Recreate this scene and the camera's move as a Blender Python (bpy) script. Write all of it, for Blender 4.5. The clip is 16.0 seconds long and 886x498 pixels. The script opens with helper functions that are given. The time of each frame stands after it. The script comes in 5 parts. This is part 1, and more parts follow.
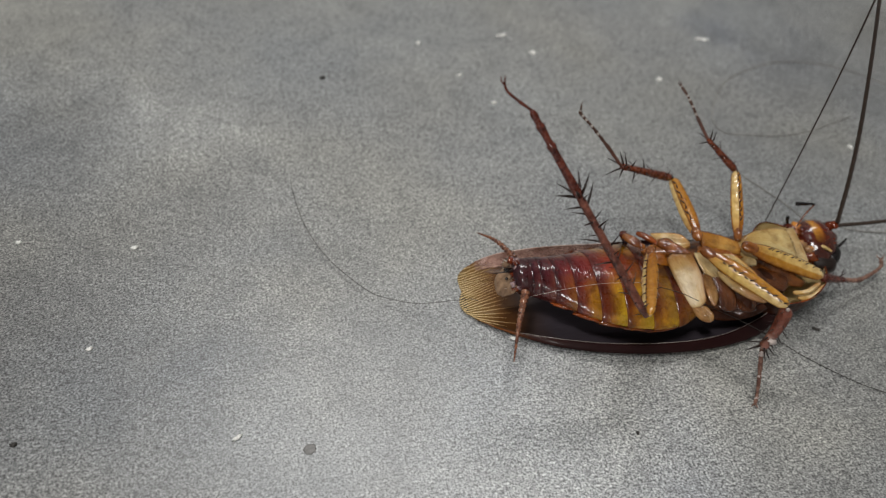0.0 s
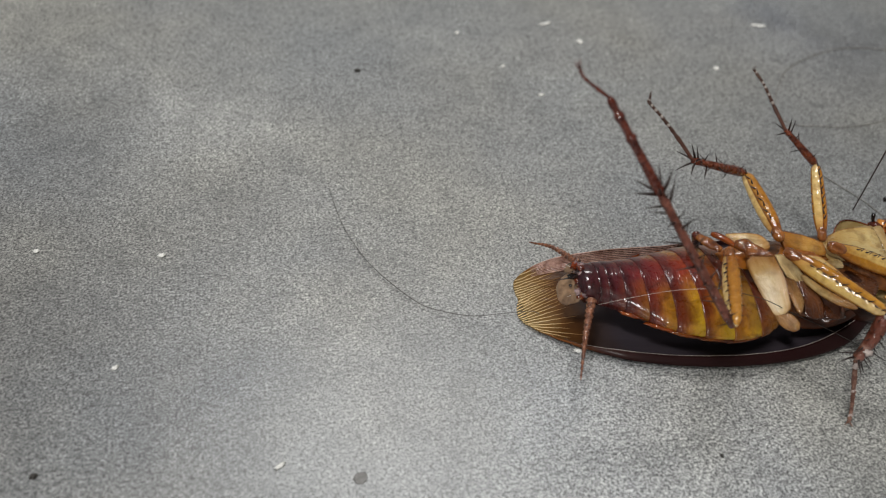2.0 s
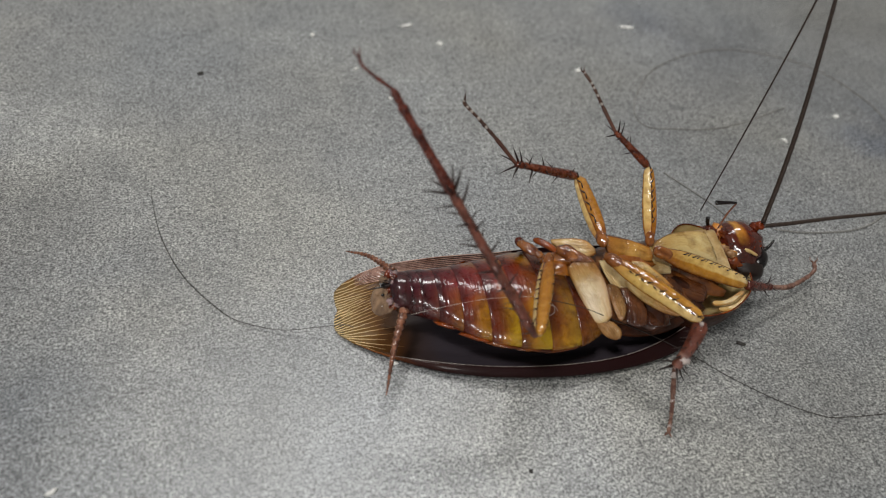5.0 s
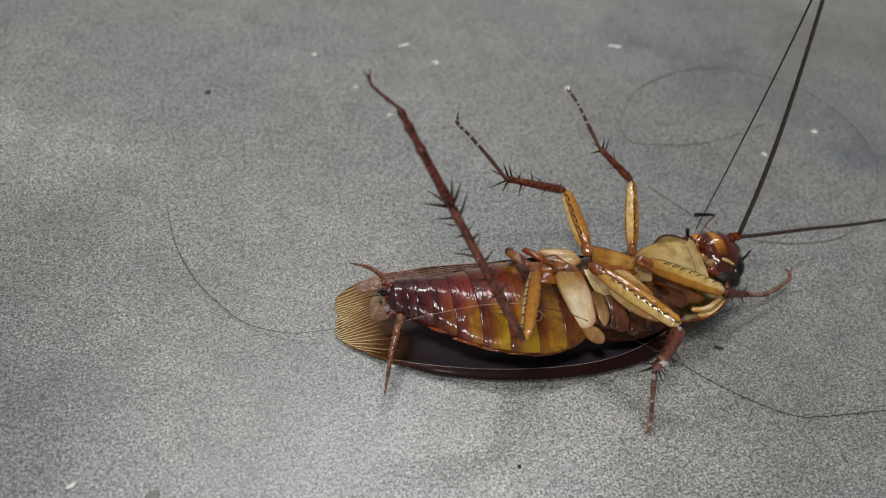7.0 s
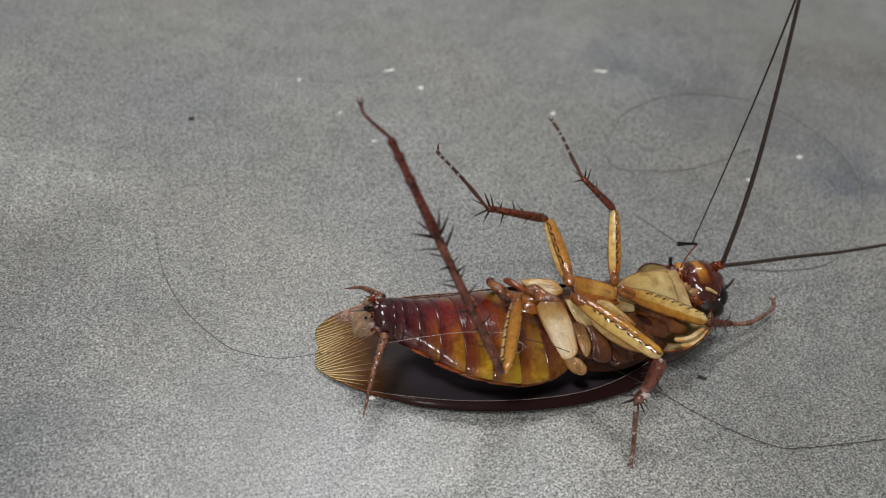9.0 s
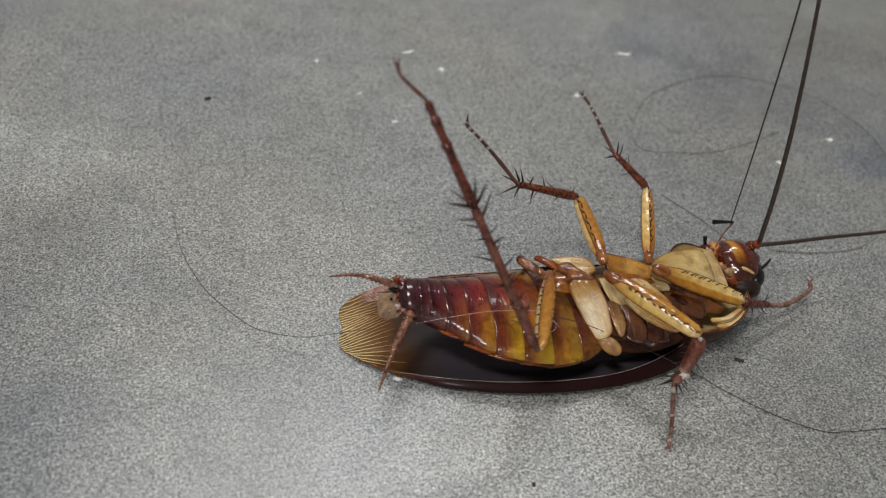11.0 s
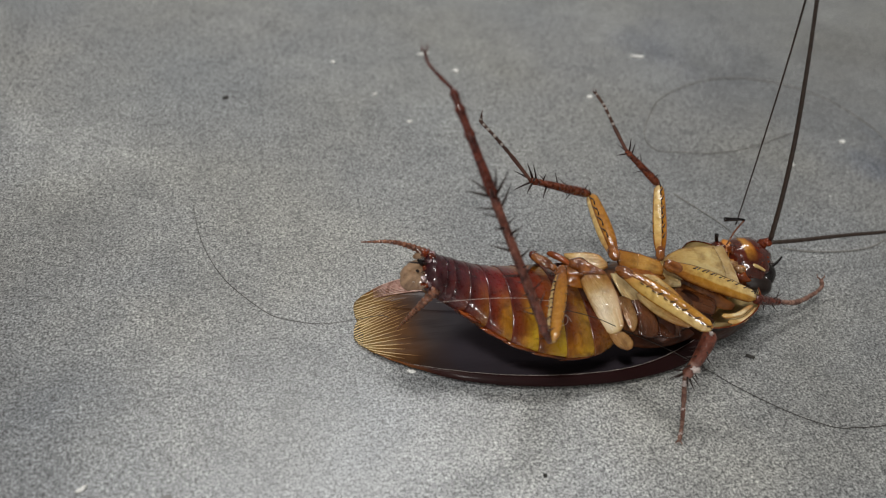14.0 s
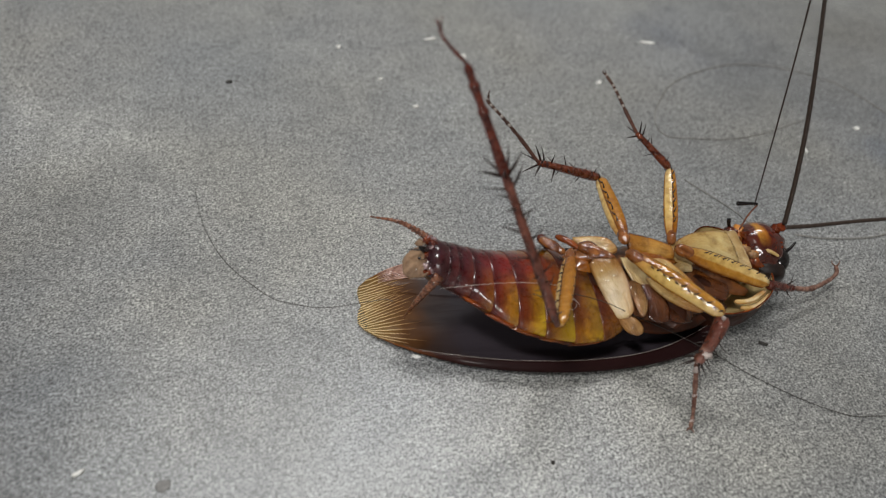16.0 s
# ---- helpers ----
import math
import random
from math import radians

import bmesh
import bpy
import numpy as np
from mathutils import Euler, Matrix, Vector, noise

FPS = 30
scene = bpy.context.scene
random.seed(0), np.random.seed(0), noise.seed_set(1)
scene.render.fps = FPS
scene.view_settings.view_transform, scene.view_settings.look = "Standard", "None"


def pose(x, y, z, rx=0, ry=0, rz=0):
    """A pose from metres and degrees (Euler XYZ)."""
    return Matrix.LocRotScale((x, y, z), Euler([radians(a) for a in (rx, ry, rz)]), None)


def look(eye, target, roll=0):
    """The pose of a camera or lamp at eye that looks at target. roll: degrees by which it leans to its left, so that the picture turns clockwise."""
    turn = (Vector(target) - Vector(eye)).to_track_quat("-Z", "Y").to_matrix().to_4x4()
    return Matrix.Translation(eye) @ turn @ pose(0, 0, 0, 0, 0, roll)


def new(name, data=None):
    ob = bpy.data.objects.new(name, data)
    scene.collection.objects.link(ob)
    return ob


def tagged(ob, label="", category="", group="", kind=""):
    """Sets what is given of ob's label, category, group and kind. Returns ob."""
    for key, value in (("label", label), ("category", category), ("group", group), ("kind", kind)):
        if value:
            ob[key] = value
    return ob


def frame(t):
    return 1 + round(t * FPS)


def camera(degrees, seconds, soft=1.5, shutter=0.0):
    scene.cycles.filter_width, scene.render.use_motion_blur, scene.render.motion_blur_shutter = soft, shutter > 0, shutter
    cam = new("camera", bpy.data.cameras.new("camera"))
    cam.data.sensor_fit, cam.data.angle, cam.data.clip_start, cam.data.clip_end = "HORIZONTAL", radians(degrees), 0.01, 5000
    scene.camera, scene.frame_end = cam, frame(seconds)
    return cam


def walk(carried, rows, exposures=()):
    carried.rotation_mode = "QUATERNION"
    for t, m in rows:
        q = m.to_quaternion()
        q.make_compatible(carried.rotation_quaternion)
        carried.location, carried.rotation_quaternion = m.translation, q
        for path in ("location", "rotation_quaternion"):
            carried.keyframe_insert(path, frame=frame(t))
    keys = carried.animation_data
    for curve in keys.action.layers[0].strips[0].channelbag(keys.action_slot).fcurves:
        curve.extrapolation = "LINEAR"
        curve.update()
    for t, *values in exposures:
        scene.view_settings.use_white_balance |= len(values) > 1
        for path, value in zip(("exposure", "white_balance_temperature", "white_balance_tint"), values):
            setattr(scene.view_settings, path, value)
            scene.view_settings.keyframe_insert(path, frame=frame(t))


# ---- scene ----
# All lengths of the insect are in millimetres and scaled by MM.
MM = 0.001

cam = camera(53.0, 16.0, soft=1.1, shutter=0.3)
cam.data.dof.use_dof = True
cam.data.dof.focus_distance = 0.079
cam.data.dof.aperture_fstop = 34.0
ROWS = [
    (0.0, -39.73, -54.13, 65.24, -17.00, -45.40, 8.39),
    (0.5, -39.60, -51.56, 61.54, -16.69, -45.36, 7.91),
    (1.0, -39.62, -51.29, 62.08, -16.17, -45.31, 7.51),
    (1.5, -40.43, -48.75, 60.57, -15.84, -45.39, 7.10),
    (2.0, -41.90, -48.15, 59.76, -15.87, -45.43, 6.99),
    (2.5, -44.72, -49.33, 58.71, -15.63, -45.43, 6.78),
    (3.0, -44.10, -49.53, 58.14, -15.29, -45.16, 6.53),
    (3.5, -36.31, -48.56, 63.82, -15.77, -44.36, 6.88),
    (4.0, -32.07, -49.25, 61.02, -17.78, -44.54, 8.18),
    (4.5, -31.63, -47.85, 57.80, -18.25, -44.69, 8.44),
    (5.0, -28.66, -48.50, 58.66, -18.95, -44.64, 8.56),
    (7.5, -29.73, -52.74, 62.24, -18.67, -43.70, 8.25),
    (8.0, -30.50, -53.52, 61.41, -18.71, -43.47, 8.27),
    (8.5, -30.68, -53.76, 60.67, -18.91, -43.56, 8.38),
    (9.0, -27.70, -50.93, 62.87, -18.93, -43.00, 8.42),
    (9.5, -27.99, -50.95, 61.24, -18.87, -43.13, 8.40),
    (10.0, -29.67, -50.21, 60.65, -18.83, -43.08, 8.36),
    (12.5, -29.12, -50.48, 56.43, -18.16, -42.22, 8.06),
    (13.0, -30.68, -51.06, 57.09, -17.83, -42.33, 7.84),
    (13.5, -30.58, -51.22, 57.85, -17.56, -42.21, 7.72),
    (14.0, -29.89, -51.77, 58.76, -17.45, -42.24, 7.79),
    (14.5, -30.22, -52.09, 58.58, -16.94, -42.29, 7.49),
    (15.0, -30.92, -52.98, 58.31, -16.65, -42.56, 7.31),
    (15.5, -31.36, -53.28, 57.07, -16.66, -42.83, 7.30),
    (16.0, -29.49, -51.57, 56.64, -16.82, -42.35, 7.54),
]


def eye_pose(x, y, z, yaw, pitch, roll):
    return pose(x * MM, y * MM, z * MM, 0, 0, yaw) @ pose(0, 0, 0, 90 + pitch) @ pose(0, 0, 0, 0, 0, roll)


# the film camera brightens its picture for a moment
STOPS = [(0, -0.04), (1.5, -0.02), (2, 0.05), (2.5, 0.18), (3, -0.02), (3.5, -0.04), (5, 0.0), (7.5, -0.07), (8, 0.0), (10, 0.03), (15, -0.02), (16, 0.04)]
walk(cam, [(t, eye_pose(*r)) for t, *r in ROWS], STOPS)

# ---- light: one ceiling panel inferred from its glints and two added fill lamps, in a closed room ----
world = bpy.data.worlds.new("room_air")
world.use_nodes = True
world.node_tree.nodes["Background"].inputs[0].default_value = (0.5, 0.5, 0.5, 1)
world.node_tree.nodes["Background"].inputs[1].default_value = 0.05
scene.world = world
CEILING = 2.35
# The second ceiling light and the low near one are unseen, added as fill.
LAMPS = [("overhead_panel", (0.22, 1.26, CEILING - 0.06), 1.10, 0.45, 31.0), ("overhead_panel", (-0.85, -0.45, CEILING - 0.06), 0.60, 0.35, 32.0),
         ("near_fill", (-0.65, -1.55, 0.78), 0.26, 0.26, 9.0)]
for lamp_name, place, length, width, power in LAMPS:
    lamp = bpy.data.lights.new(lamp_name, "AREA")
    lamp.shape, lamp.size, lamp.size_y, lamp.energy, lamp.color = "RECTANGLE", length, width, power, (1.0, 0.985, 0.957)
    new(lamp_name, lamp).matrix_world = look(place, (0, 0, 0))


# ---- materials ----
def nodes_of(name):
    m = bpy.data.materials.new(name)
    m.use_nodes = True
    nt = m.node_tree
    return m, nt, nt.nodes["Principled BSDF"]


def node(nt, kind, **inputs):
    n = nt.nodes.new(kind)
    for key, value in inputs.items():
        n.inputs[key].default_value = value
    return n


def ramp(nt, source, stops):
    r = nt.nodes.new("ShaderNodeValToRGB")
    while len(r.color_ramp.elements) < len(stops):
        r.color_ramp.elements.new(0.5)
    for e, (p, c) in zip(r.color_ramp.elements, stops):
        e.position, e.color = p, (*c, 1) if len(c) == 3 else c
    nt.links.new(source, r.inputs[0])
    return r.outputs[0]


def mixed(nt, fac, a, b, blend="MIX"):
    m = nt.nodes.new("ShaderNodeMix")
    m.data_type, m.blend_type = "RGBA", blend
    for sock, v in ((m.inputs[0], fac), (m.inputs[6], a), (m.inputs[7], b)):
        if isinstance(v, bpy.types.NodeSocket):
            nt.links.new(v, sock)
        else:
            sock.default_value = v if isinstance(v, float) else (*v, 1)
    return m.outputs[2]


def spread(nt, source, low, high, to_low=0.0, to_high=1.0):
    m = node(nt, "ShaderNodeMapRange")
    for i, v in enumerate((low, high, to_low, to_high)):
        m.inputs[i + 1].default_value = v
    nt.links.new(source, m.inputs[0])
    return m.outputs[0]


def noise_of(nt, coords, scale, detail=3.0, rough=0.55, distortion=0.0):
    n = node(nt, "ShaderNodeTexNoise", Scale=scale, Detail=detail, Roughness=rough, Distortion=distortion)
    nt.links.new(coords, n.inputs["Vector"])
    return n.outputs[0]


def bumped(nt, bsdf, height, strength, distance):
    b = node(nt, "ShaderNodeBump", Strength=strength, Distance=distance)
    nt.links.new(height, b.inputs["Height"])
    nt.links.new(b.outputs[0], bsdf.inputs["Normal"])


def chitin(name, dark, light, rough=0.16, scale=600.0, along=None, coat=0.7, glow=0.04, bump=0.18, rimmed=False, hold=0.6, tint=(1.06, 0.89, 0.74), polish=0.05, grime=0.6, streak=0.0):
    """Wet-looking insect shell: two tones in soft clouds, shallow wrinkles that break the gloss. along: tones from the base to the end of a part."""
    m, nt, b = nodes_of(name)
    tc = nt.nodes.new("ShaderNodeTexCoord")
    cloud = noise_of(nt, tc.outputs["Object"], scale, 3.0, 0.5, 0.6)
    col = ramp(nt, cloud, [(0.34, dark), (0.66, light)])
    if along:
        sep = nt.nodes.new("ShaderNodeSeparateXYZ")
        nt.links.new(tc.outputs["UV"], sep.inputs[0])
        col = mixed(nt, hold, col, ramp(nt, sep.outputs[0], along))
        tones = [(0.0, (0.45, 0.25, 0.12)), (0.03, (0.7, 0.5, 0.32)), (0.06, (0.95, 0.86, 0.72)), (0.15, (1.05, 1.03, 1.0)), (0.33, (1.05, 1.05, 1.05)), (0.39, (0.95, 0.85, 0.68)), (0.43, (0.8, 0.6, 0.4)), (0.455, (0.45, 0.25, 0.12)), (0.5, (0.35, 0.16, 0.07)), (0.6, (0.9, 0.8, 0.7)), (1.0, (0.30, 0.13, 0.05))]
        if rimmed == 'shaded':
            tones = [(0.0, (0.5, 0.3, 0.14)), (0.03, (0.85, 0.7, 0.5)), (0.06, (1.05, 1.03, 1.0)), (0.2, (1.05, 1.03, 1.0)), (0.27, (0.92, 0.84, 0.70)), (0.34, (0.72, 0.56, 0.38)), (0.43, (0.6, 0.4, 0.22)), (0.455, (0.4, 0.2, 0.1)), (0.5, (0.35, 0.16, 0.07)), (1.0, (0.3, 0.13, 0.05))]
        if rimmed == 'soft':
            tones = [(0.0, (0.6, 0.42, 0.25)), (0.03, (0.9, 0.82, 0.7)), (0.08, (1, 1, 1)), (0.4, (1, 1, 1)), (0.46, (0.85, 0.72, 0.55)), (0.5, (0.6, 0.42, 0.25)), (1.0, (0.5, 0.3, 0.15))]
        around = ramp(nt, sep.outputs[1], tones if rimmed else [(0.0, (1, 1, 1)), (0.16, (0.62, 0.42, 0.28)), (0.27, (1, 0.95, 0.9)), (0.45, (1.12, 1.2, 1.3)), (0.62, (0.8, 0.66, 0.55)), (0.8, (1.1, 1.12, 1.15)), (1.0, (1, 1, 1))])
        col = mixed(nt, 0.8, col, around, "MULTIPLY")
    height = noise_of(nt, tc.outputs["Object"], scale * 1.6, 3.0, 0.5)
    if streak:
        pull = node(nt, "ShaderNodeMapping", Scale=(1.3, 7.0, 1.0))
        nt.links.new(tc.outputs["UV"], pull.inputs["Vector"])
        nt.links.new(ramp(nt, cloud, [(0.0, (0, 0, 0)), (1.0, (1.5, 1.5, 1.5))]), pull.inputs["Location"])
        fibre = noise_of(nt, pull.outputs[0], 1.0, 4.0, 0.6)
        col = mixed(nt, streak, col, ramp(nt, fibre, [(0.26, (0.5, 0.34, 0.18)), (0.46, (0.90, 0.82, 0.70)), (0.6, (1.0, 1.0, 1.0)), (0.76, (1.1, 1.12, 1.16))]), "MULTIPLY")
        fold = nt.nodes.new("ShaderNodeMath")
        fold.operation = "MULTIPLY_ADD"
        fold.inputs[1].default_value = 1.4
        nt.links.new(fibre, fold.inputs[0])
        nt.links.new(height, fold.inputs[2])
        height = fold.outputs[0]
    stain = noise_of(nt, tc.outputs["Object"], scale * 2.7, 3.0)
    col = mixed(nt, grime, col, ramp(nt, stain, [(0.3, (0.45, 0.36, 0.30)), (0.5, (0.95, 0.93, 0.9)), (0.7, (1.1, 1.1, 1.1))]), "MULTIPLY")
    col = mixed(nt, 1.0, col, tint, "MULTIPLY")
    nt.links.new(col, b.inputs["Base Color"])
    nt.links.new(spread(nt, stain, 0.25, 0.75, rough * 0.8, rough * 2.0), b.inputs["Roughness"])
    b.inputs["Specular IOR Level"].default_value = 0.15
    b.inputs["Coat Weight"].default_value = coat
    b.inputs["Coat Roughness"].default_value = polish
    b.inputs["Subsurface Weight"].default_value = glow
    b.inputs["Subsurface Radius"].default_value = (1.0, 0.5, 0.2)
    b.inputs["Subsurface Scale"].default_value = 0.0006
    bumped(nt, b, height, bump, 0.0005)
    b.inputs["Coat Normal"].links or nt.links.new(b.inputs["Normal"].links[0].from_socket, b.inputs["Coat Normal"])
    return m


def thigh_shell(name, amber, rust, pale, knee=(1.1, 1.15, 1.3)):
    """Thigh: amber with a rust-dark back, and a pale flat strip beside its row of spines (v = 0.5)."""
    m, nt, b = nodes_of(name)
    tc = nt.nodes.new("ShaderNodeTexCoord")
    P = tc.outputs["Object"]
    sep = nt.nodes.new("ShaderNodeSeparateXYZ")
    nt.links.new(tc.outputs["UV"], sep.inputs[0])
    fract = nt.nodes.new("ShaderNodeMath")
    fract.operation = "FRACT"
    nt.links.new(sep.outputs[1], fract.inputs[0])
    cloud = noise_of(nt, P, 520.0, 3.0, 0.5, 0.6)
    wob = nt.nodes.new("ShaderNodeMath")
    wob.operation = "MULTIPLY_ADD"
    wob.inputs[1].default_value = 0.05
    nt.links.new(cloud, wob.inputs[0])
    nt.links.new(fract.outputs[0], wob.inputs[2])
    col = ramp(nt, wob.outputs[0], [(0.0, rust), (0.14, rust), (0.27, amber), (0.46, tuple(c * 1.1 for c in amber)), (0.515, tuple(c * 0.8 for c in amber)), (0.535, rust), (0.555, pale), (0.72, pale), (0.75, amber), (0.84, amber), (0.92, rust), (1.0, rust)])
    ends = ramp(nt, sep.outputs[0], [(0.0, (0.42, 0.26, 0.2)), (0.12, (0.75, 0.6, 0.5)), (0.3, (1, 1, 1)), (0.7, tuple(1 + 0.3 * (c - 1) for c in knee)), (0.9, tuple(1 + 0.6 * (c - 1) for c in knee)), (1.0, knee)])
    col = mixed(nt, 1.0, col, ends, "MULTIPLY")
    stain = noise_of(nt, P, 1500.0, 3.0)
    col = mixed(nt, 0.6, col, ramp(nt, stain, [(0.3, (0.5, 0.38, 0.30)), (0.5, (0.97, 0.95, 0.9)), (0.7, (1.12, 1.12, 1.1))]), "MULTIPLY")
    col = mixed(nt, 1.0, col, (1.06, 0.89, 0.74), "MULTIPLY")
    nt.links.new(col, b.inputs["Base Color"])
    nt.links.new(spread(nt, stain, 0.25, 0.75, 0.14, 0.34), b.inputs["Roughness"])
    b.inputs["Specular IOR Level"].default_value = 0.15
    b.inputs["Coat Weight"].default_value = 1.0
    b.inputs["Coat Roughness"].default_value = 0.05
    b.inputs["Subsurface Weight"].default_value = 0.05
    b.inputs["Subsurface Radius"].default_value = (1.0, 0.5, 0.2)
    b.inputs["Subsurface Scale"].default_value = 0.0006
    bumped(nt, b, noise_of(nt, P, 900.0, 3.0, 0.55), 0.3, 0.0005)
    nt.links.new(b.inputs["Normal"].links[0].from_socket, b.inputs["Coat Normal"])
    return m


def vein_shell():
    """Wing veins: tan at the tip, sinking into the dark of the wing."""
    m, nt, b = nodes_of("tan_wing_vein")
    tc = nt.nodes.new("ShaderNodeTexCoord")
    sep = nt.nodes.new("ShaderNodeSeparateXYZ")
    nt.links.new(tc.outputs["Object"], sep.inputs[0])
    cloud = noise_of(nt, tc.outputs["Object"], 420.0, 3.0)
    wob = nt.nodes.new("ShaderNodeMath")
    wob.operation = "MULTIPLY_ADD"
    wob.inputs[1].default_value = 0.003
    nt.links.new(cloud, wob.inputs[0])
    nt.links.new(sep.outputs[0], wob.inputs[2])
    col = ramp(nt, spread(nt, wob.outputs[0], -0.0195, -0.0105), [(0.0, (0.80, 0.64, 0.36)), (0.25, (0.74, 0.54, 0.28)), (0.45, (0.48, 0.29, 0.12)), (0.6, (0.26, 0.13, 0.05)), (0.72, (0.05, 0.022, 0.012)), (1.0, (0.016, 0.007, 0.005))])
    nt.links.new(col, b.inputs["Base Color"])
    b.inputs["Roughness"].default_value = 0.25
    return m


# The first patch paints the floor's sheen; other broad ones paint brighter and dimmer areas.
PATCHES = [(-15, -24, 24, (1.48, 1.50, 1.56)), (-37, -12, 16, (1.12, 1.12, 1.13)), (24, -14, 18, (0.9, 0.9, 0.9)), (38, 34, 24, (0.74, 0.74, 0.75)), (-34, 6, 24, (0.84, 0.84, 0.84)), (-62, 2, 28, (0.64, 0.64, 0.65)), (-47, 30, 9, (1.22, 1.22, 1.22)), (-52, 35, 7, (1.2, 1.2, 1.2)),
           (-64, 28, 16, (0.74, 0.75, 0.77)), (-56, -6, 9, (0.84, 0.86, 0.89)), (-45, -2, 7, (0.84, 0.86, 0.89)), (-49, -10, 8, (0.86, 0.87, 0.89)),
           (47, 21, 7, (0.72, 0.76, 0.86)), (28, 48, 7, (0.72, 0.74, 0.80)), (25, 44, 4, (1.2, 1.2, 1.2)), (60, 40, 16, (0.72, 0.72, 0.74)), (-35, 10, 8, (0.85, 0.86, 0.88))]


def concrete():
    m, nt, b = nodes_of("grey_concrete")
    tc = nt.nodes.new("ShaderNodeTexCoord")
    P = tc.outputs["Object"]
    fine = noise_of(nt, P, 5000.0, 2.0, 0.7)
    mid = noise_of(nt, P, 1650.0, 3.0, 0.7)
    pits = noise_of(nt, P, 2500.0, 3.0, 0.65)
    patch = noise_of(nt, P, 320.0, 3.0, 0.6)
    big = noise_of(nt, P, 60.0, 5.0, 0.62, 0.5)
    tint = noise_of(nt, P, 34.0, 3.0, 0.5)
    wear = noise_of(nt, P, 19.0, 4.0, 0.55, 0.6)
    col = ramp(nt, fine, [(0.33, (0.035, 0.036, 0.037)), (0.42, (0.136, 0.138, 0.140)), (0.53, (0.258, 0.261, 0.260)), (0.68, (0.44, 0.442, 0.436))])
    col = mixed(nt, 0.65, col, ramp(nt, mid, [(0.30, (0.22, 0.22, 0.23)), (0.41, (0.62, 0.62, 0.63)), (0.50, (1.0, 1.0, 1.0)), (0.72, (1.34, 1.34, 1.32))]), "MULTIPLY")
    col = mixed(nt, 0.8, col, ramp(nt, pits, [(0.34, (0.25, 0.25, 0.26)), (0.47, (0.92, 0.92, 0.92)), (0.6, (1.06, 1.06, 1.06)), (0.7, (1.3, 1.3, 1.28))]), "MULTIPLY")
    col = mixed(nt, 0.5, col, ramp(nt, patch, [(0.3, (0.66, 0.67, 0.68)), (0.5, (1, 1, 1)), (0.7, (1.22, 1.22, 1.2))]), "MULTIPLY")
    col = mixed(nt, 0.5, col, ramp(nt, big, [(0.32, (0.73, 0.74, 0.75)), (0.5, (0.96, 0.96, 0.94)), (0.68, (1.24, 1.23, 1.18))]), "MULTIPLY")
    col = mixed(nt, 0.5, col, ramp(nt, tint, [(0.35, (0.93, 0.99, 1.07)), (0.5, (0.99, 1, 1.0)), (0.65, (1.03, 1.0, 0.9))]), "MULTIPLY")
    col = mixed(nt, 0.4, col, ramp(nt, wear, [(0.36, (0.76, 0.77, 0.78)), (0.64, (1.18, 1.18, 1.17))]), "MULTIPLY")
    # worn pale places, dark stains, and sheen and uneven light painted in: x, y, radius in millimetres, tone
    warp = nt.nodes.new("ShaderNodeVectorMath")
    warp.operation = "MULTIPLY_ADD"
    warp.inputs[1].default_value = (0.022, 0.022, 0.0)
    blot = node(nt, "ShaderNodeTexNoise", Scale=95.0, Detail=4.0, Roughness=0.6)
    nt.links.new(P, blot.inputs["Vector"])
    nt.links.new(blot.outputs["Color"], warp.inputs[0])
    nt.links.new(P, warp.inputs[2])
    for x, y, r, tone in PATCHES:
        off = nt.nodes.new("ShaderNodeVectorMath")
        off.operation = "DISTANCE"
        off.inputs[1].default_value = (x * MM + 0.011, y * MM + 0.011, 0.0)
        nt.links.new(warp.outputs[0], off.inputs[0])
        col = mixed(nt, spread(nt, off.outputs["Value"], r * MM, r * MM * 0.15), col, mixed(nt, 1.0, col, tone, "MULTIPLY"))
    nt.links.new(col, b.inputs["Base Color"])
    nt.links.new(spread(nt, mid, 0.25, 0.75, 0.32, 0.46), b.inputs["Roughness"])
    b.inputs["Specular IOR Level"].default_value = 0.75
    both = nt.nodes.new("ShaderNodeMath")
    both.operation = "MULTIPLY_ADD"
    both.inputs[1].default_value = 0.5
    nt.links.new(fine, both.inputs[0])
    nt.links.new(mid, both.inputs[2])
    bumped(nt, b, both.outputs[0], 0.07, 0.00005)
    return m


def plaster(name, colour):
    m, nt, b = nodes_of(name)
    tc = nt.nodes.new("ShaderNodeTexCoord")
    n = noise_of(nt, tc.outputs["Object"], 6.0, 5.0)
    nt.links.new(ramp(nt, n, [(0.3, tuple(c * 0.9 for c in colour)), (0.7, colour)]), b.inputs["Base Color"])
    b.inputs["Roughness"].default_value = 0.85
    bumped(nt, b, noise_of(nt, tc.outputs["Object"], 90.0), 0.2, 0.002)
    return m


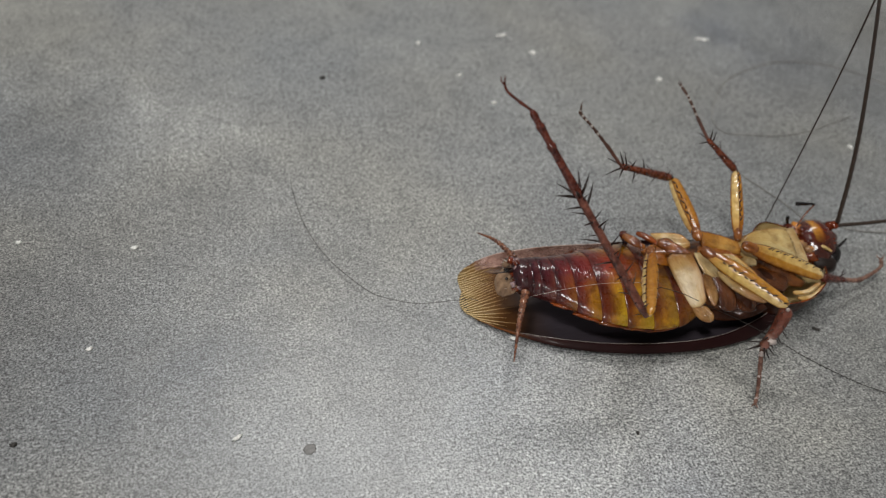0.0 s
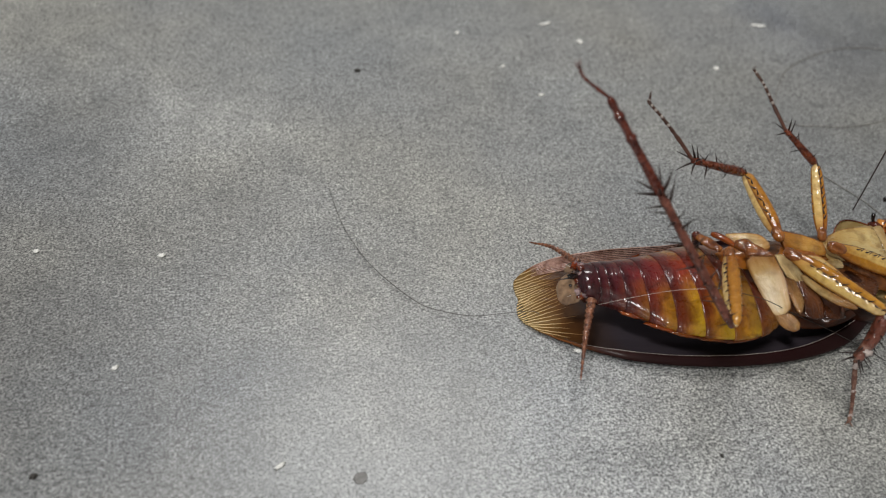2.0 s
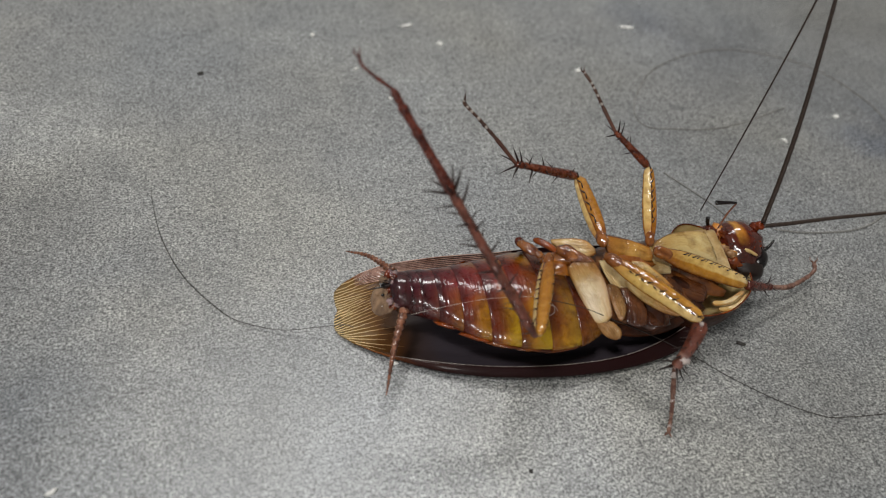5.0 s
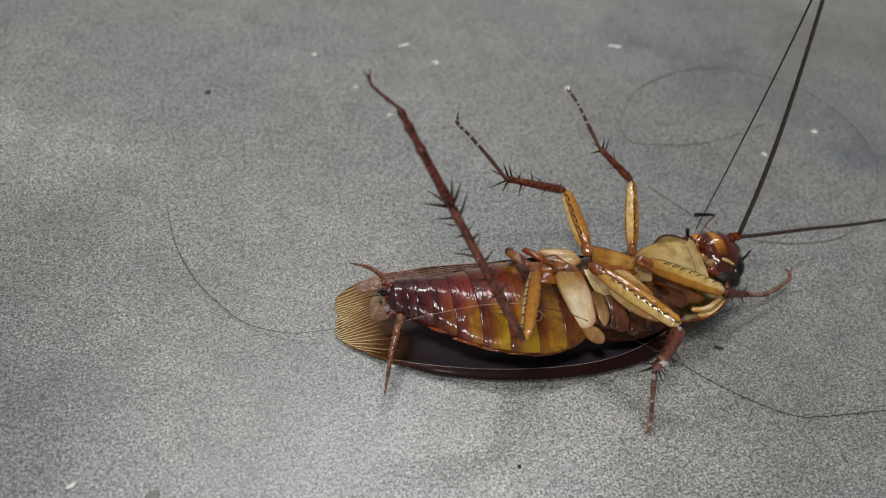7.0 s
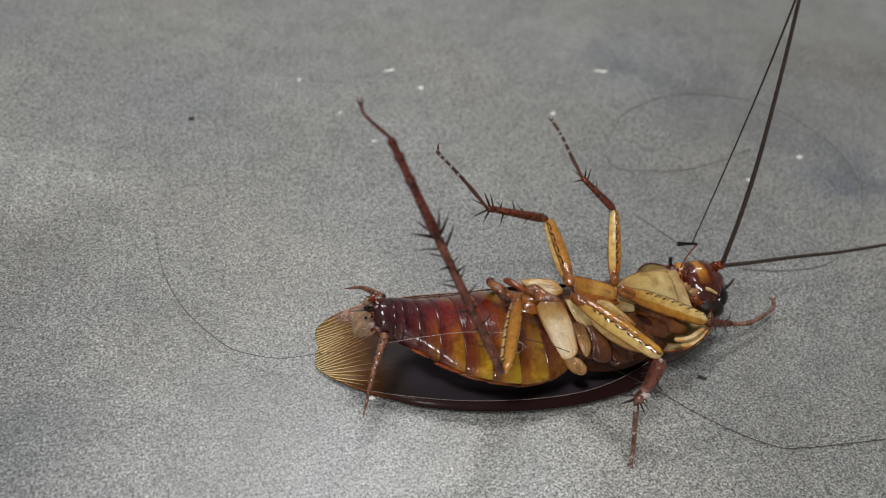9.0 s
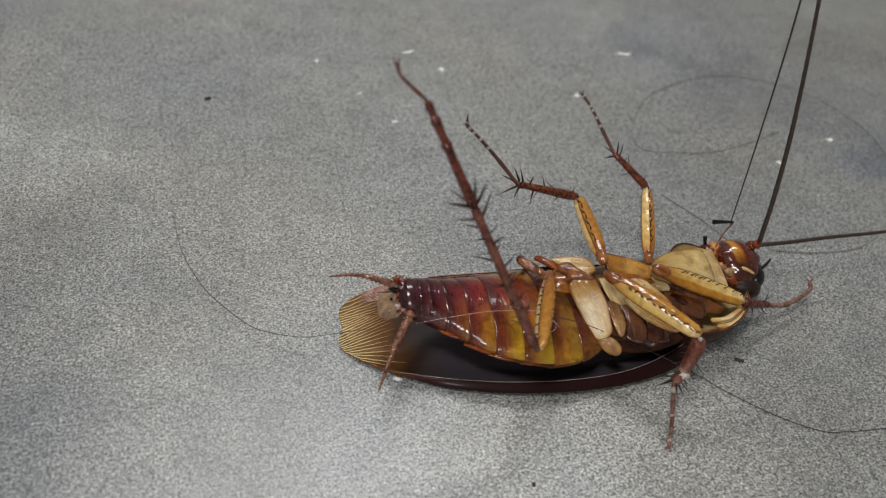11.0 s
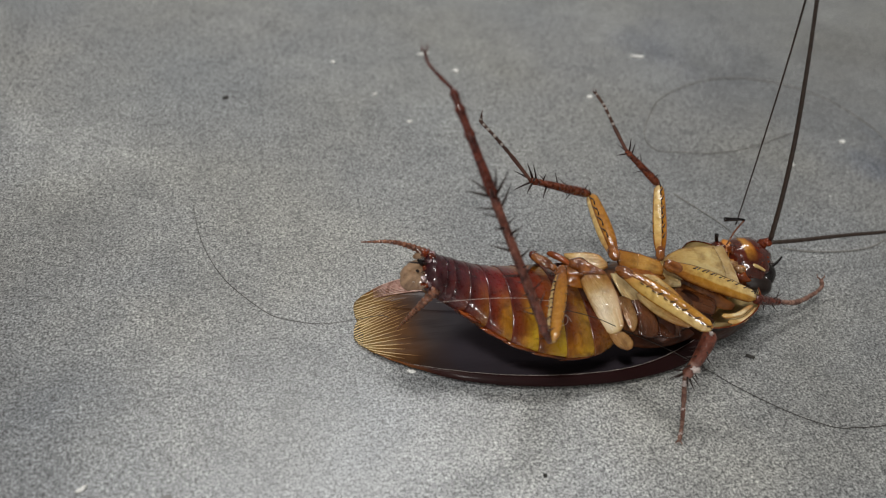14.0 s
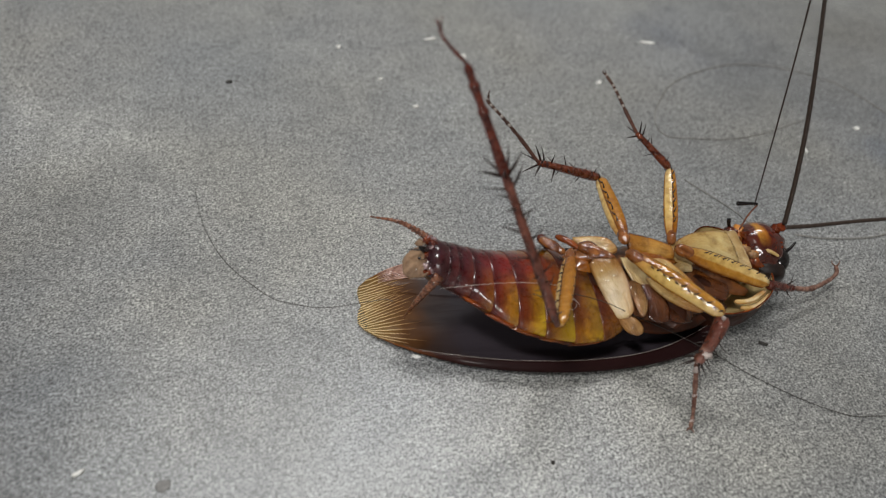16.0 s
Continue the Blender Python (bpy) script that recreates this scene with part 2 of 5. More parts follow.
def abdomen_shell():
    """Sternites: dark wine-red towards the tail, amber towards the thorax, yellow along the sides, a dark band before each hind margin."""
    m, nt, b = nodes_of("banded_abdomen_shell")
    tc = nt.nodes.new("ShaderNodeTexCoord")
    P = tc.outputs["Object"]
    sep = nt.nodes.new("ShaderNodeSeparateXYZ")
    nt.links.new(P, sep.inputs[0])
    uv = nt.nodes.new("ShaderNodeSeparateXYZ")
    nt.links.new(tc.outputs["UV"], uv.inputs[0])
    cloud = noise_of(nt, P, 420.0, 4.0, 0.6, 0.5)
    wob = nt.nodes.new("ShaderNodeMath")
    wob.operation = "MULTIPLY_ADD"
    wob.inputs[1].default_value = 0.004
    nt.links.new(cloud, wob.inputs[0])
    nt.links.new(sep.outputs[0], wob.inputs[2])
    length = spread(nt, wob.outputs[0], -0.0145, 0.004)
    mid = ramp(nt, length, [(0.0, (0.036, 0.009, 0.015)), (0.2, (0.055, 0.008, 0.014)), (0.36, (0.13, 0.010, 0.012)), (0.53, (0.15, 0.017, 0.008)), (0.66, (0.13, 0.027, 0.006)), (0.8, (0.06, 0.019, 0.005)), (1.0, (0.032, 0.012, 0.004))])
    side = ramp(nt, length, [(0.0, (0.02, 0.005, 0.006)), (0.16, (0.09, 0.014, 0.007)), (0.27, (0.20, 0.075, 0.010)), (0.40, (0.29, 0.135, 0.012)), (0.66, (0.29, 0.140, 0.012)), (0.8, (0.14, 0.060, 0.008)), (1.0, (0.10, 0.044, 0.006))])
    wy = nt.nodes.new("ShaderNodeMath")
    wy.operation = "MULTIPLY_ADD"
    wy.inputs[1].default_value = 0.003
    nt.links.new(cloud, wy.inputs[0])
    nt.links.new(sep.outputs[1], wy.inputs[2])
    near = spread(nt, wy.outputs[0], -0.0004, -0.0032)
    far = spread(nt, wy.outputs[0], 0.0013, 0.0028)
    edge = nt.nodes.new("ShaderNodeMath")
    edge.operation = "MAXIMUM"
    nt.links.new(near, edge.inputs[0])
    nt.links.new(far, edge.inputs[1])
    blotch = noise_of(nt, P, 300.0, 3.0, 0.5, 0.4)
    side = mixed(nt, 0.9, side, ramp(nt, blotch, [(0.36, (0.5, 0.36, 0.5)), (0.48, (0.8, 0.7, 0.8)), (0.6, (1.0, 1.08, 1.0))]), "MULTIPLY")
    side = mixed(nt, ramp(nt, uv.outputs[0], [(0.42, (0, 0, 0)), (0.58, (0.75, 0.75, 0.75)), (0.9, (0.75, 0.75, 0.75)), (1.0, (0.3, 0.3, 0.3))]), side, mixed(nt, 0.65, mid, (0.12, 0.022, 0.006)))
    col = mixed(nt, edge.outputs[0], mid, side)
    gold = mixed(nt, 0.8, (0.36, 0.20, 0.012), ramp(nt, blotch, [(0.36, (0.3, 0.2, 0.4)), (0.52, (1, 1, 1))]), "MULTIPLY")
    col = mixed(nt, ramp(nt, spread(nt, wy.outputs[0], -0.0044, -0.0064), [(0.0, (0, 0, 0)), (1.0, (0.85, 0.85, 0.85))]), col, gold)
    band = ramp(nt, uv.outputs[0], [(0.0, (1, 1, 1)), (0.3, (1.5, 1.75, 1.2)), (0.5, (1.2, 1.1, 1.0)), (0.68, (0.62, 0.34, 0.4)), (0.88, (0.5, 0.24, 0.3)), (1.0, (0.9, 0.5, 0.4))])
    col = mixed(nt, 0.85, col, band, "MULTIPLY")
    grain = noise_of(nt, P, 2600.0, 3.0)
    col = mixed(nt, 0.7, col, ramp(nt, noise_of(nt, P, 750.0, 4.0, 0.6, 1.2), [(0.32, (0.38, 0.24, 0.26)), (0.5, (0.95, 0.9, 0.9)), (0.7, (1.35, 1.4, 1.25))]), "MULTIPLY")
    nt.links.new(col, b.inputs["Base Color"])
    nt.links.new(spread(nt, grain, 0.25, 0.75, 0.22, 0.38), b.inputs["Roughness"])
    b.inputs["Specular IOR Level"].default_value = 0.2
    b.inputs["Coat Weight"].default_value = 0.8
    b.inputs["Coat Roughness"].default_value = 0.05
    b.inputs["Subsurface Weight"].default_value = 0.12
    b.inputs["Subsurface Radius"].default_value = (1.0, 0.45, 0.15)
    b.inputs["Subsurface Scale"].default_value = 0.0009
    ridge = node(nt, "ShaderNodeMapping", Scale=(2.6, 0.5, 0.5))
    nt.links.new(P, ridge.inputs["Vector"])
    lines = nt.nodes.new("ShaderNodeMath")
    lines.operation = "MULTIPLY_ADD"
    lines.inputs[1].default_value = 0.6
    nt.links.new(noise_of(nt, ridge.outputs[0], 1300.0, 2.0), lines.inputs[0])
    nt.links.new(cloud, lines.inputs[2])
    bumped(nt, b, lines.outputs[0], 0.17, 0.0006)
    nt.links.new(b.inputs["Normal"].links[0].from_socket, b.inputs["Coat Normal"])
    return m


def wing_membrane():
    """Forewing: almost black-brown along the body, running out into thin, veined, see-through tan at the tip."""
    m, nt, b = nodes_of("wing_membrane")
    tc = nt.nodes.new("ShaderNodeTexCoord")
    P = tc.outputs["Object"]
    sep = nt.nodes.new("ShaderNodeSeparateXYZ")
    nt.links.new(P, sep.inputs[0])
    cloud = noise_of(nt, P, 260.0, 3.0)
    wob = nt.nodes.new("ShaderNodeMath")
    wob.operation = "MULTIPLY_ADD"
    wob.inputs[1].default_value = 0.004
    nt.links.new(cloud, wob.inputs[0])
    nt.links.new(sep.outputs[0], wob.inputs[2])
    at = spread(nt, wob.outputs[0], -0.0190, -0.0100)
    col = ramp(nt, at, [(0.0, (0.42, 0.28, 0.10)), (0.25, (0.27, 0.15, 0.045)), (0.45, (0.12, 0.05, 0.014)), (0.6, (0.06, 0.024, 0.009)), (0.75, (0.044, 0.028, 0.024)), (1.0, (0.040, 0.033, 0.040))])
    uv = nt.nodes.new("ShaderNodeSeparateXYZ")
    nt.links.new(tc.outputs["UV"], uv.inputs[0])
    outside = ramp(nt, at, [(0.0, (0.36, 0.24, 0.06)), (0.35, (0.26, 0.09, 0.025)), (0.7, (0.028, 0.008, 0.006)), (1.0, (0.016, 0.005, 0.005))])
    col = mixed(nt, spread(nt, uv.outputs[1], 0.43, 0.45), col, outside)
    nt.links.new(col, b.inputs["Base Color"])
    b.inputs["Roughness"].default_value = 0.45
    b.inputs["Specular IOR Level"].default_value = 0.08
    b.inputs["Coat Weight"].default_value = 0.10
    b.inputs["Coat Roughness"].default_value = 0.15
    thin = node(nt, "ShaderNodeBsdfTranslucent")
    nt.links.new(col, thin.inputs[0])
    mix = nt.nodes.new("ShaderNodeMixShader")
    nt.links.new(ramp(nt, at, [(0.0, (0.5, 0.5, 0.5)), (0.3, (0.4, 0.4, 0.4)), (0.6, (0.1, 0.1, 0.1)), (1.0, (0.06, 0.06, 0.06))]), mix.inputs[0])
    nt.links.new(b.outputs[0], mix.inputs[1])
    nt.links.new(thin.outputs[0], mix.inputs[2])
    clear = node(nt, "ShaderNodeBsdfTransparent")
    fringe = nt.nodes.new("ShaderNodeMixShader")
    nt.links.new(ramp(nt, at, [(0.0, (0.6, 0.6, 0.6)), (0.12, (0.3, 0.3, 0.3)), (0.35, (0, 0, 0))]), fringe.inputs[0])
    nt.links.new(mix.outputs[0], fringe.inputs[1])
    nt.links.new(clear.outputs[0], fringe.inputs[2])
    nt.links.new(fringe.outputs[0], nt.nodes["Material Output"].inputs[0])
    stretch = node(nt, "ShaderNodeMapping", Scale=(0.12, 1.0, 1.0))
    nt.links.new(P, stretch.inputs["Vector"])
    bumped(nt, b, noise_of(nt, stretch.outputs[0], 1500.0, 3.0), 0.25, 0.0003)
    return m


def plain(name, colour, rough, grain=3000.0, metal=0.0):
    m, nt, b = nodes_of(name)
    tc = nt.nodes.new("ShaderNodeTexCoord")
    n = noise_of(nt, tc.outputs["Object"], grain, 3.0)
    nt.links.new(ramp(nt, n, [(0.3, tuple(c * 0.65 for c in colour)), (0.7, tuple(min(1, c * 1.2) for c in colour))]), b.inputs["Base Color"])
    b.inputs["Roughness"].default_value = rough
    b.inputs["Metallic"].default_value = metal
    bumped(nt, b, n, 0.3, 0.0001)
    return m


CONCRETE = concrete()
WALL = plaster("dull_grey_plaster", (0.38, 0.38, 0.37))
ABDOMEN = abdomen_shell()
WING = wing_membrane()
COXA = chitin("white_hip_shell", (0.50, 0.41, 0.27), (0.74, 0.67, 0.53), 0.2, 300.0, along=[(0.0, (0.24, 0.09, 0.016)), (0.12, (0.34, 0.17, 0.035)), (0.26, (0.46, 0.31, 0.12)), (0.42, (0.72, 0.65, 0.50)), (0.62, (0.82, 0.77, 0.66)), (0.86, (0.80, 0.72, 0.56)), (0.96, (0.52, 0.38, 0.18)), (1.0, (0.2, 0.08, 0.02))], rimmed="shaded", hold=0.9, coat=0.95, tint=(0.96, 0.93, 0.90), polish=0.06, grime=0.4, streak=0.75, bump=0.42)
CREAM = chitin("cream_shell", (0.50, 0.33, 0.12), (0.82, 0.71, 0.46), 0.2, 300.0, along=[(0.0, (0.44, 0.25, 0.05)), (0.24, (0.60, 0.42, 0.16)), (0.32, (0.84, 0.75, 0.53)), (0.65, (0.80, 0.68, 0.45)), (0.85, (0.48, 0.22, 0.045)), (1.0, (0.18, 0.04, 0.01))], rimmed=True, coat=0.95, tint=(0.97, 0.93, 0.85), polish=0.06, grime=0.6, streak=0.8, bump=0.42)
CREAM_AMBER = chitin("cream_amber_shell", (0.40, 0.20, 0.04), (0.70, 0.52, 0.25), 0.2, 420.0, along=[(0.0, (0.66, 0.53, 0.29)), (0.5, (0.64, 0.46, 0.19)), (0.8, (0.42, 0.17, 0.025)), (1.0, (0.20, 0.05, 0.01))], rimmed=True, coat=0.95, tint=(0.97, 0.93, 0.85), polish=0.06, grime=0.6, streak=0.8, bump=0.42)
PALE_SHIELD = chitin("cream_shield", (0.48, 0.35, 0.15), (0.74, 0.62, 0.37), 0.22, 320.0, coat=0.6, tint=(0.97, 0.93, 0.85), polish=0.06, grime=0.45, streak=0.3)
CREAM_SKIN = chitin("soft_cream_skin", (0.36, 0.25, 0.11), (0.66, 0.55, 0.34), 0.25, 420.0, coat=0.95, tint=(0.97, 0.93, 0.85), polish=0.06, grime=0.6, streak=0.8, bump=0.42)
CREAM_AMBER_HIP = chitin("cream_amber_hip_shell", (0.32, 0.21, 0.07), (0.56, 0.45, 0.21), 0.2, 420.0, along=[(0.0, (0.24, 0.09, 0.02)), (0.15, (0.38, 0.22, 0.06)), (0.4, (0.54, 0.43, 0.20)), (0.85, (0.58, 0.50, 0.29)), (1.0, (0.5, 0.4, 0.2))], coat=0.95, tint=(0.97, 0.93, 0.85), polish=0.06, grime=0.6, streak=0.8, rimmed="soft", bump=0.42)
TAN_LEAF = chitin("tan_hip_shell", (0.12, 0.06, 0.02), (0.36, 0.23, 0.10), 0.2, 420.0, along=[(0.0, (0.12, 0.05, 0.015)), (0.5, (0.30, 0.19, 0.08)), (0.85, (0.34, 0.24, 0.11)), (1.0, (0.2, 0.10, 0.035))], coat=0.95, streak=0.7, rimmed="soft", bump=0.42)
CORE = chitin("brown_thorax_skin", (0.04, 0.013, 0.004), (0.19, 0.078, 0.02), 0.25, 520.0, coat=0.6, bump=0.25)
BACK = chitin("dark_brown_back_shell", (0.012, 0.004, 0.002), (0.05, 0.014, 0.005), 0.3, 420.0, coat=0.2)
SIDE = chitin("amber_flank_shell", (0.05, 0.012, 0.004), (0.20, 0.062, 0.008), 0.12, 520.0, bump=0.3)
SIDE_DARK = chitin("red_flank_shell", (0.05, 0.008, 0.005), (0.24, 0.06, 0.010), 0.12, 500.0, bump=0.5)
BROWN = chitin("red_brown_shell", (0.06, 0.011, 0.004), (0.24, 0.065, 0.012))
TAN = chitin("tan_shell", (0.17, 0.05, 0.008), (0.46, 0.21, 0.035), 0.2, 450.0)
TIBIA = chitin("dark_red_shin_shell", (0.035, 0.009, 0.008), (0.12, 0.032, 0.022), 0.2, 1500.0)
TIBIA_RED = chitin("rust_shin_shell", (0.045, 0.011, 0.007), (0.17, 0.05, 0.026), 0.2, 1200.0, bump=0.5)
MEMBRANE = chitin("dark_body_membrane", (0.014, 0.005, 0.003), (0.06, 0.018, 0.006), 0.3, coat=0.35, bump=0.25)
TARSUS = chitin("grey_brown_foot_shell", (0.045, 0.022, 0.018), (0.12, 0.066, 0.052), 0.3, 2200.0, coat=0.4, along=[(0.0, (0.13, 0.05, 0.035)), (0.40, (0.06, 0.034, 0.028)), (0.72, (0.09, 0.055, 0.045)), (1.0, (0.13, 0.09, 0.075))], hold=0.7, tint=(1.0, 0.95, 0.9))
FOOT_DUSTY = chitin("dusty_pink_brown_foot_shell", (0.09, 0.045, 0.036), (0.27, 0.17, 0.14), 0.4, 1500.0, coat=0.25, tint=(1.0, 0.92, 0.86))
SHIN_DUSTY = chitin("dusty_wine_brown_shin_shell", (0.045, 0.014, 0.010), (0.20, 0.082, 0.056), 0.3, 1100.0, coat=0.6, bump=0.6, tint=(0.98, 0.82, 0.80))
PAD = plain("pale_grey_foot_pad", (0.36, 0.32, 0.29), 0.35, 4000.0)
def skull_shell():
    """Head: glossy red-brown with an amber band across the face."""
    m, nt, b = nodes_of("banded_head_shell")
    tc = nt.nodes.new("ShaderNodeTexCoord")
    P = tc.outputs["Object"]
    sep = nt.nodes.new("ShaderNodeSeparateXYZ")
    nt.links.new(P, sep.inputs[0])
    cloud = noise_of(nt, P, 480.0, 3.0, 0.5, 0.5)
    wob = nt.nodes.new("ShaderNodeMath")
    wob.operation = "MULTIPLY_ADD"
    wob.inputs[1].default_value = 0.0008
    nt.links.new(cloud, wob.inputs[0])
    nt.links.new(sep.outputs[0], wob.inputs[2])
    band = ramp(nt, spread(nt, wob.outputs[0], 0.0140, 0.0195), [(0.0, (0.05, 0.008, 0.004)), (0.36, (0.09, 0.014, 0.005)), (0.41, (0.50, 0.23, 0.03)), (0.52, (0.36, 0.13, 0.014)), (0.58, (0.09, 0.013, 0.005)), (1.0, (0.035, 0.005, 0.004))])
    band = mixed(nt, spread(nt, sep.outputs[1], 0.0006, -0.0006), band, (0.06, 0.012, 0.006))
    col = mixed(nt, 0.6, band, ramp(nt, noise_of(nt, P, 1300.0, 3.0), [(0.32, (0.35, 0.28, 0.28)), (0.55, (1, 1, 1)), (0.7, (1.3, 1.25, 1.2))]), "MULTIPLY")
    nt.links.new(col, b.inputs["Base Color"])
    b.inputs["Roughness"].default_value = 0.16
    b.inputs["Coat Weight"].default_value = 0.6
    b.inputs["Coat Roughness"].default_value = 0.06
    bumped(nt, b, cloud, 0.5, 0.0006)
    nt.links.new(b.inputs["Normal"].links[0].from_socket, b.inputs["Coat Normal"])
    return m


SKULL = skull_shell()
HEAD = chitin("red_brown_head_shell", (0.030, 0.005, 0.004), (0.17, 0.034, 0.009), 0.12, 520.0, bump=0.6)
CHEEK = plain("black_brown_cheek", (0.014, 0.007, 0.005), 0.4)
LABIUM = chitin("beige_mouth_skin", (0.16, 0.09, 0.045), (0.40, 0.28, 0.16), 0.25, 900.0, coat=0.5)
EYE_BLACK = plain("black_eye", (0.008, 0.006, 0.006), 0.12)
SPINE = plain("dark_spine", (0.02, 0.01, 0.008), 0.35)
ANTENNA = plain("dark_antenna", (0.035, 0.022, 0.016), 0.4, 5000.0)
CERCUS = chitin("rust_cercus_shell", (0.06, 0.024, 0.017), (0.25, 0.125, 0.085), 0.2, 2500.0, coat=1.0)
GREY_SKIN = chitin("pinkish_grey_tail_skin", (0.10, 0.06, 0.07), (0.36, 0.27, 0.27), 0.15, 1200.0, coat=1.0, bump=0.3, tint=(1.0, 0.95, 0.95))
PLATE = chitin("beige_tail_plate", (0.10, 0.072, 0.058), (0.29, 0.22, 0.16), 0.25, 700.0, coat=0.9)
VEIN = vein_shell()
EDGE_VEIN = chitin("pink_brown_wing_edge", (0.30, 0.18, 0.15), (0.62, 0.46, 0.42), 0.2, 900.0, coat=1.0, tint=(1.0, 0.88, 0.82))
THIGH = thigh_shell("amber_thigh_shell", (0.31, 0.148, 0.016), (0.12, 0.034, 0.008), (0.54, 0.43, 0.18), (1.15, 1.3, 1.8))
PALE_THIGH = thigh_shell("pale_amber_thigh_shell", (0.33, 0.17, 0.018), (0.13, 0.04, 0.008), (0.48, 0.37, 0.12), (1.25, 1.45, 2.6))
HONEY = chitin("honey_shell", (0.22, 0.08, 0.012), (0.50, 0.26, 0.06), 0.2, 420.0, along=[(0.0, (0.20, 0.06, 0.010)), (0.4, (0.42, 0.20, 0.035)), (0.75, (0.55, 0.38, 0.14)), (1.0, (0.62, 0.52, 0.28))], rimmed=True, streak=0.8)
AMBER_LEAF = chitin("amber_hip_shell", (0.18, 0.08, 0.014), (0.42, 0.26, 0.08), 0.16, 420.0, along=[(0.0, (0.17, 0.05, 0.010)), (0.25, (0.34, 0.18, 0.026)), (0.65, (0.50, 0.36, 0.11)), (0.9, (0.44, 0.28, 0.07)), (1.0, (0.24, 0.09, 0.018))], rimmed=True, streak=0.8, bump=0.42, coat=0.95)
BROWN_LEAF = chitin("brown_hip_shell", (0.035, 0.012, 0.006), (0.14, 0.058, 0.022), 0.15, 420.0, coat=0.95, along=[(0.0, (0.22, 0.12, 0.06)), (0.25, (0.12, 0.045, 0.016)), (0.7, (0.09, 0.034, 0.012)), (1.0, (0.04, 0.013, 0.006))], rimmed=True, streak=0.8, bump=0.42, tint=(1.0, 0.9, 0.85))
DUSTY = chitin("dusty_rust_shin_shell", (0.055, 0.02, 0.014), (0.22, 0.095, 0.065), 0.4, 1100.0, coat=0.35, bump=0.6, tint=(0.95, 0.84, 0.82), along=[(0.0, (0.16, 0.05, 0.03)), (0.5, (0.14, 0.05, 0.035)), (0.66, (0.18, 0.08, 0.06)), (0.72, (0.42, 0.33, 0.30)), (0.78, (0.18, 0.09, 0.07)), (0.94, (0.22, 0.12, 0.10)), (1.0, (0.5, 0.42, 0.38))])
RIB = plain("dark_wing_rib", (0.15, 0.10, 0.085), 0.12)
RIM = plain("pale_wing_rim", (0.50, 0.44, 0.40), 0.12)
PALE_HAIR = plain("pale_hair", (0.50, 0.45, 0.40), 0.4)
HAIR = plain("black_hair", (0.03, 0.024, 0.02), 0.35)
FAINT_HAIR = plain("grey_brown_hair", (0.23, 0.22, 0.205), 0.5)
GRIT_WHITE = plain("white_grit", (0.85, 0.84, 0.80), 0.5)
HIP = chitin("rust_amber_hip_shell", (0.08, 0.024, 0.007), (0.28, 0.115, 0.028), 0.14, 700.0, bump=0.6, coat=1.0)
DUST = plain("pale_dust", (0.46, 0.39, 0.36), 0.8, 2000.0)
GRIT_DARK = plain("dark_grit", (0.03, 0.026, 0.022), 0.6)
GRIT_BROWN = plain("brown_stain", (0.20, 0.195, 0.19), 0.6)


# ---- mesh helpers ----
def vec(p):
    return Vector((p[0], p[1], p[2]))


def curve_through(points, steps=6):
    """Points of a smooth curve through the given ones."""
    p = [vec(q) for q in points]
    p = [2 * p[0] - p[1], *p, 2 * p[-1] - p[-2]]
    out = []
    for a, b, c, d in zip(p, p[1:], p[2:], p[3:]):
        for k in range(steps):
            u = k / steps
            out.append(0.5 * (2 * b + (c - a) * u + (2 * a - 5 * b + 4 * c - d) * u * u + (3 * b - a - 3 * c + d) * u ** 3))
    return out + [p[-2]]


def profile(table, u):
    """A value from a table of (u, value), on a smooth curve through it."""
    n = len(table)
    if u <= table[0][0]:
        return table[0][1]
    for i in range(n - 1):
        (a, x), (b, y) = table[i], table[i + 1]
        if u <= b:
            p = table[i - 1] if i else (2 * a - b, 2 * x - y)
            q = table[i + 2] if i + 2 < n else (2 * b - a, 2 * y - x)
            s, e = (y - p[1]) / (b - p[0]) * (b - a), (q[1] - x) / (q[0] - a) * (b - a)
            k = (u - a) / (b - a)
            return x * (1 + 2 * k) * (1 - k) ** 2 + s * k * (1 - k) ** 2 + y * k * k * (3 - 2 * k) + e * k * k * (k - 1)
    return table[-1][1]


def loft(bm, rings, cap=True, closed=True):
    """Skin over rings of points in millimetres; u runs along, v round."""
    uv = bm.loops.layers.uv.verify()
    rows = [[bm.verts.new(vec(p) * MM) for p in ring] for ring in rings]
    n = len(rows[0])
    for i in range(len(rows) - 1):
        for j in range(n if closed else n - 1):
            k = (j + 1) % n
            f = bm.faces.new((rows[i][j], rows[i][k], rows[i + 1][k], rows[i + 1][j]))
            f.smooth = True
            us = (i, i, i + 1, i + 1)
            vs = (j, j + 1, j + 1, j)
            for loop, a, b in zip(f.loops, us, vs):
                loop[uv].uv = (a / (len(rows) - 1), b / n)
    if cap and closed:
        for row, u in ((rows[0][::-1], 0.0), (rows[-1], 1.0)):
            f = bm.faces.new(row)
            f.smooth = True
            for loop in f.loops:
                loop[uv].uv = (u, 0)
    return rows


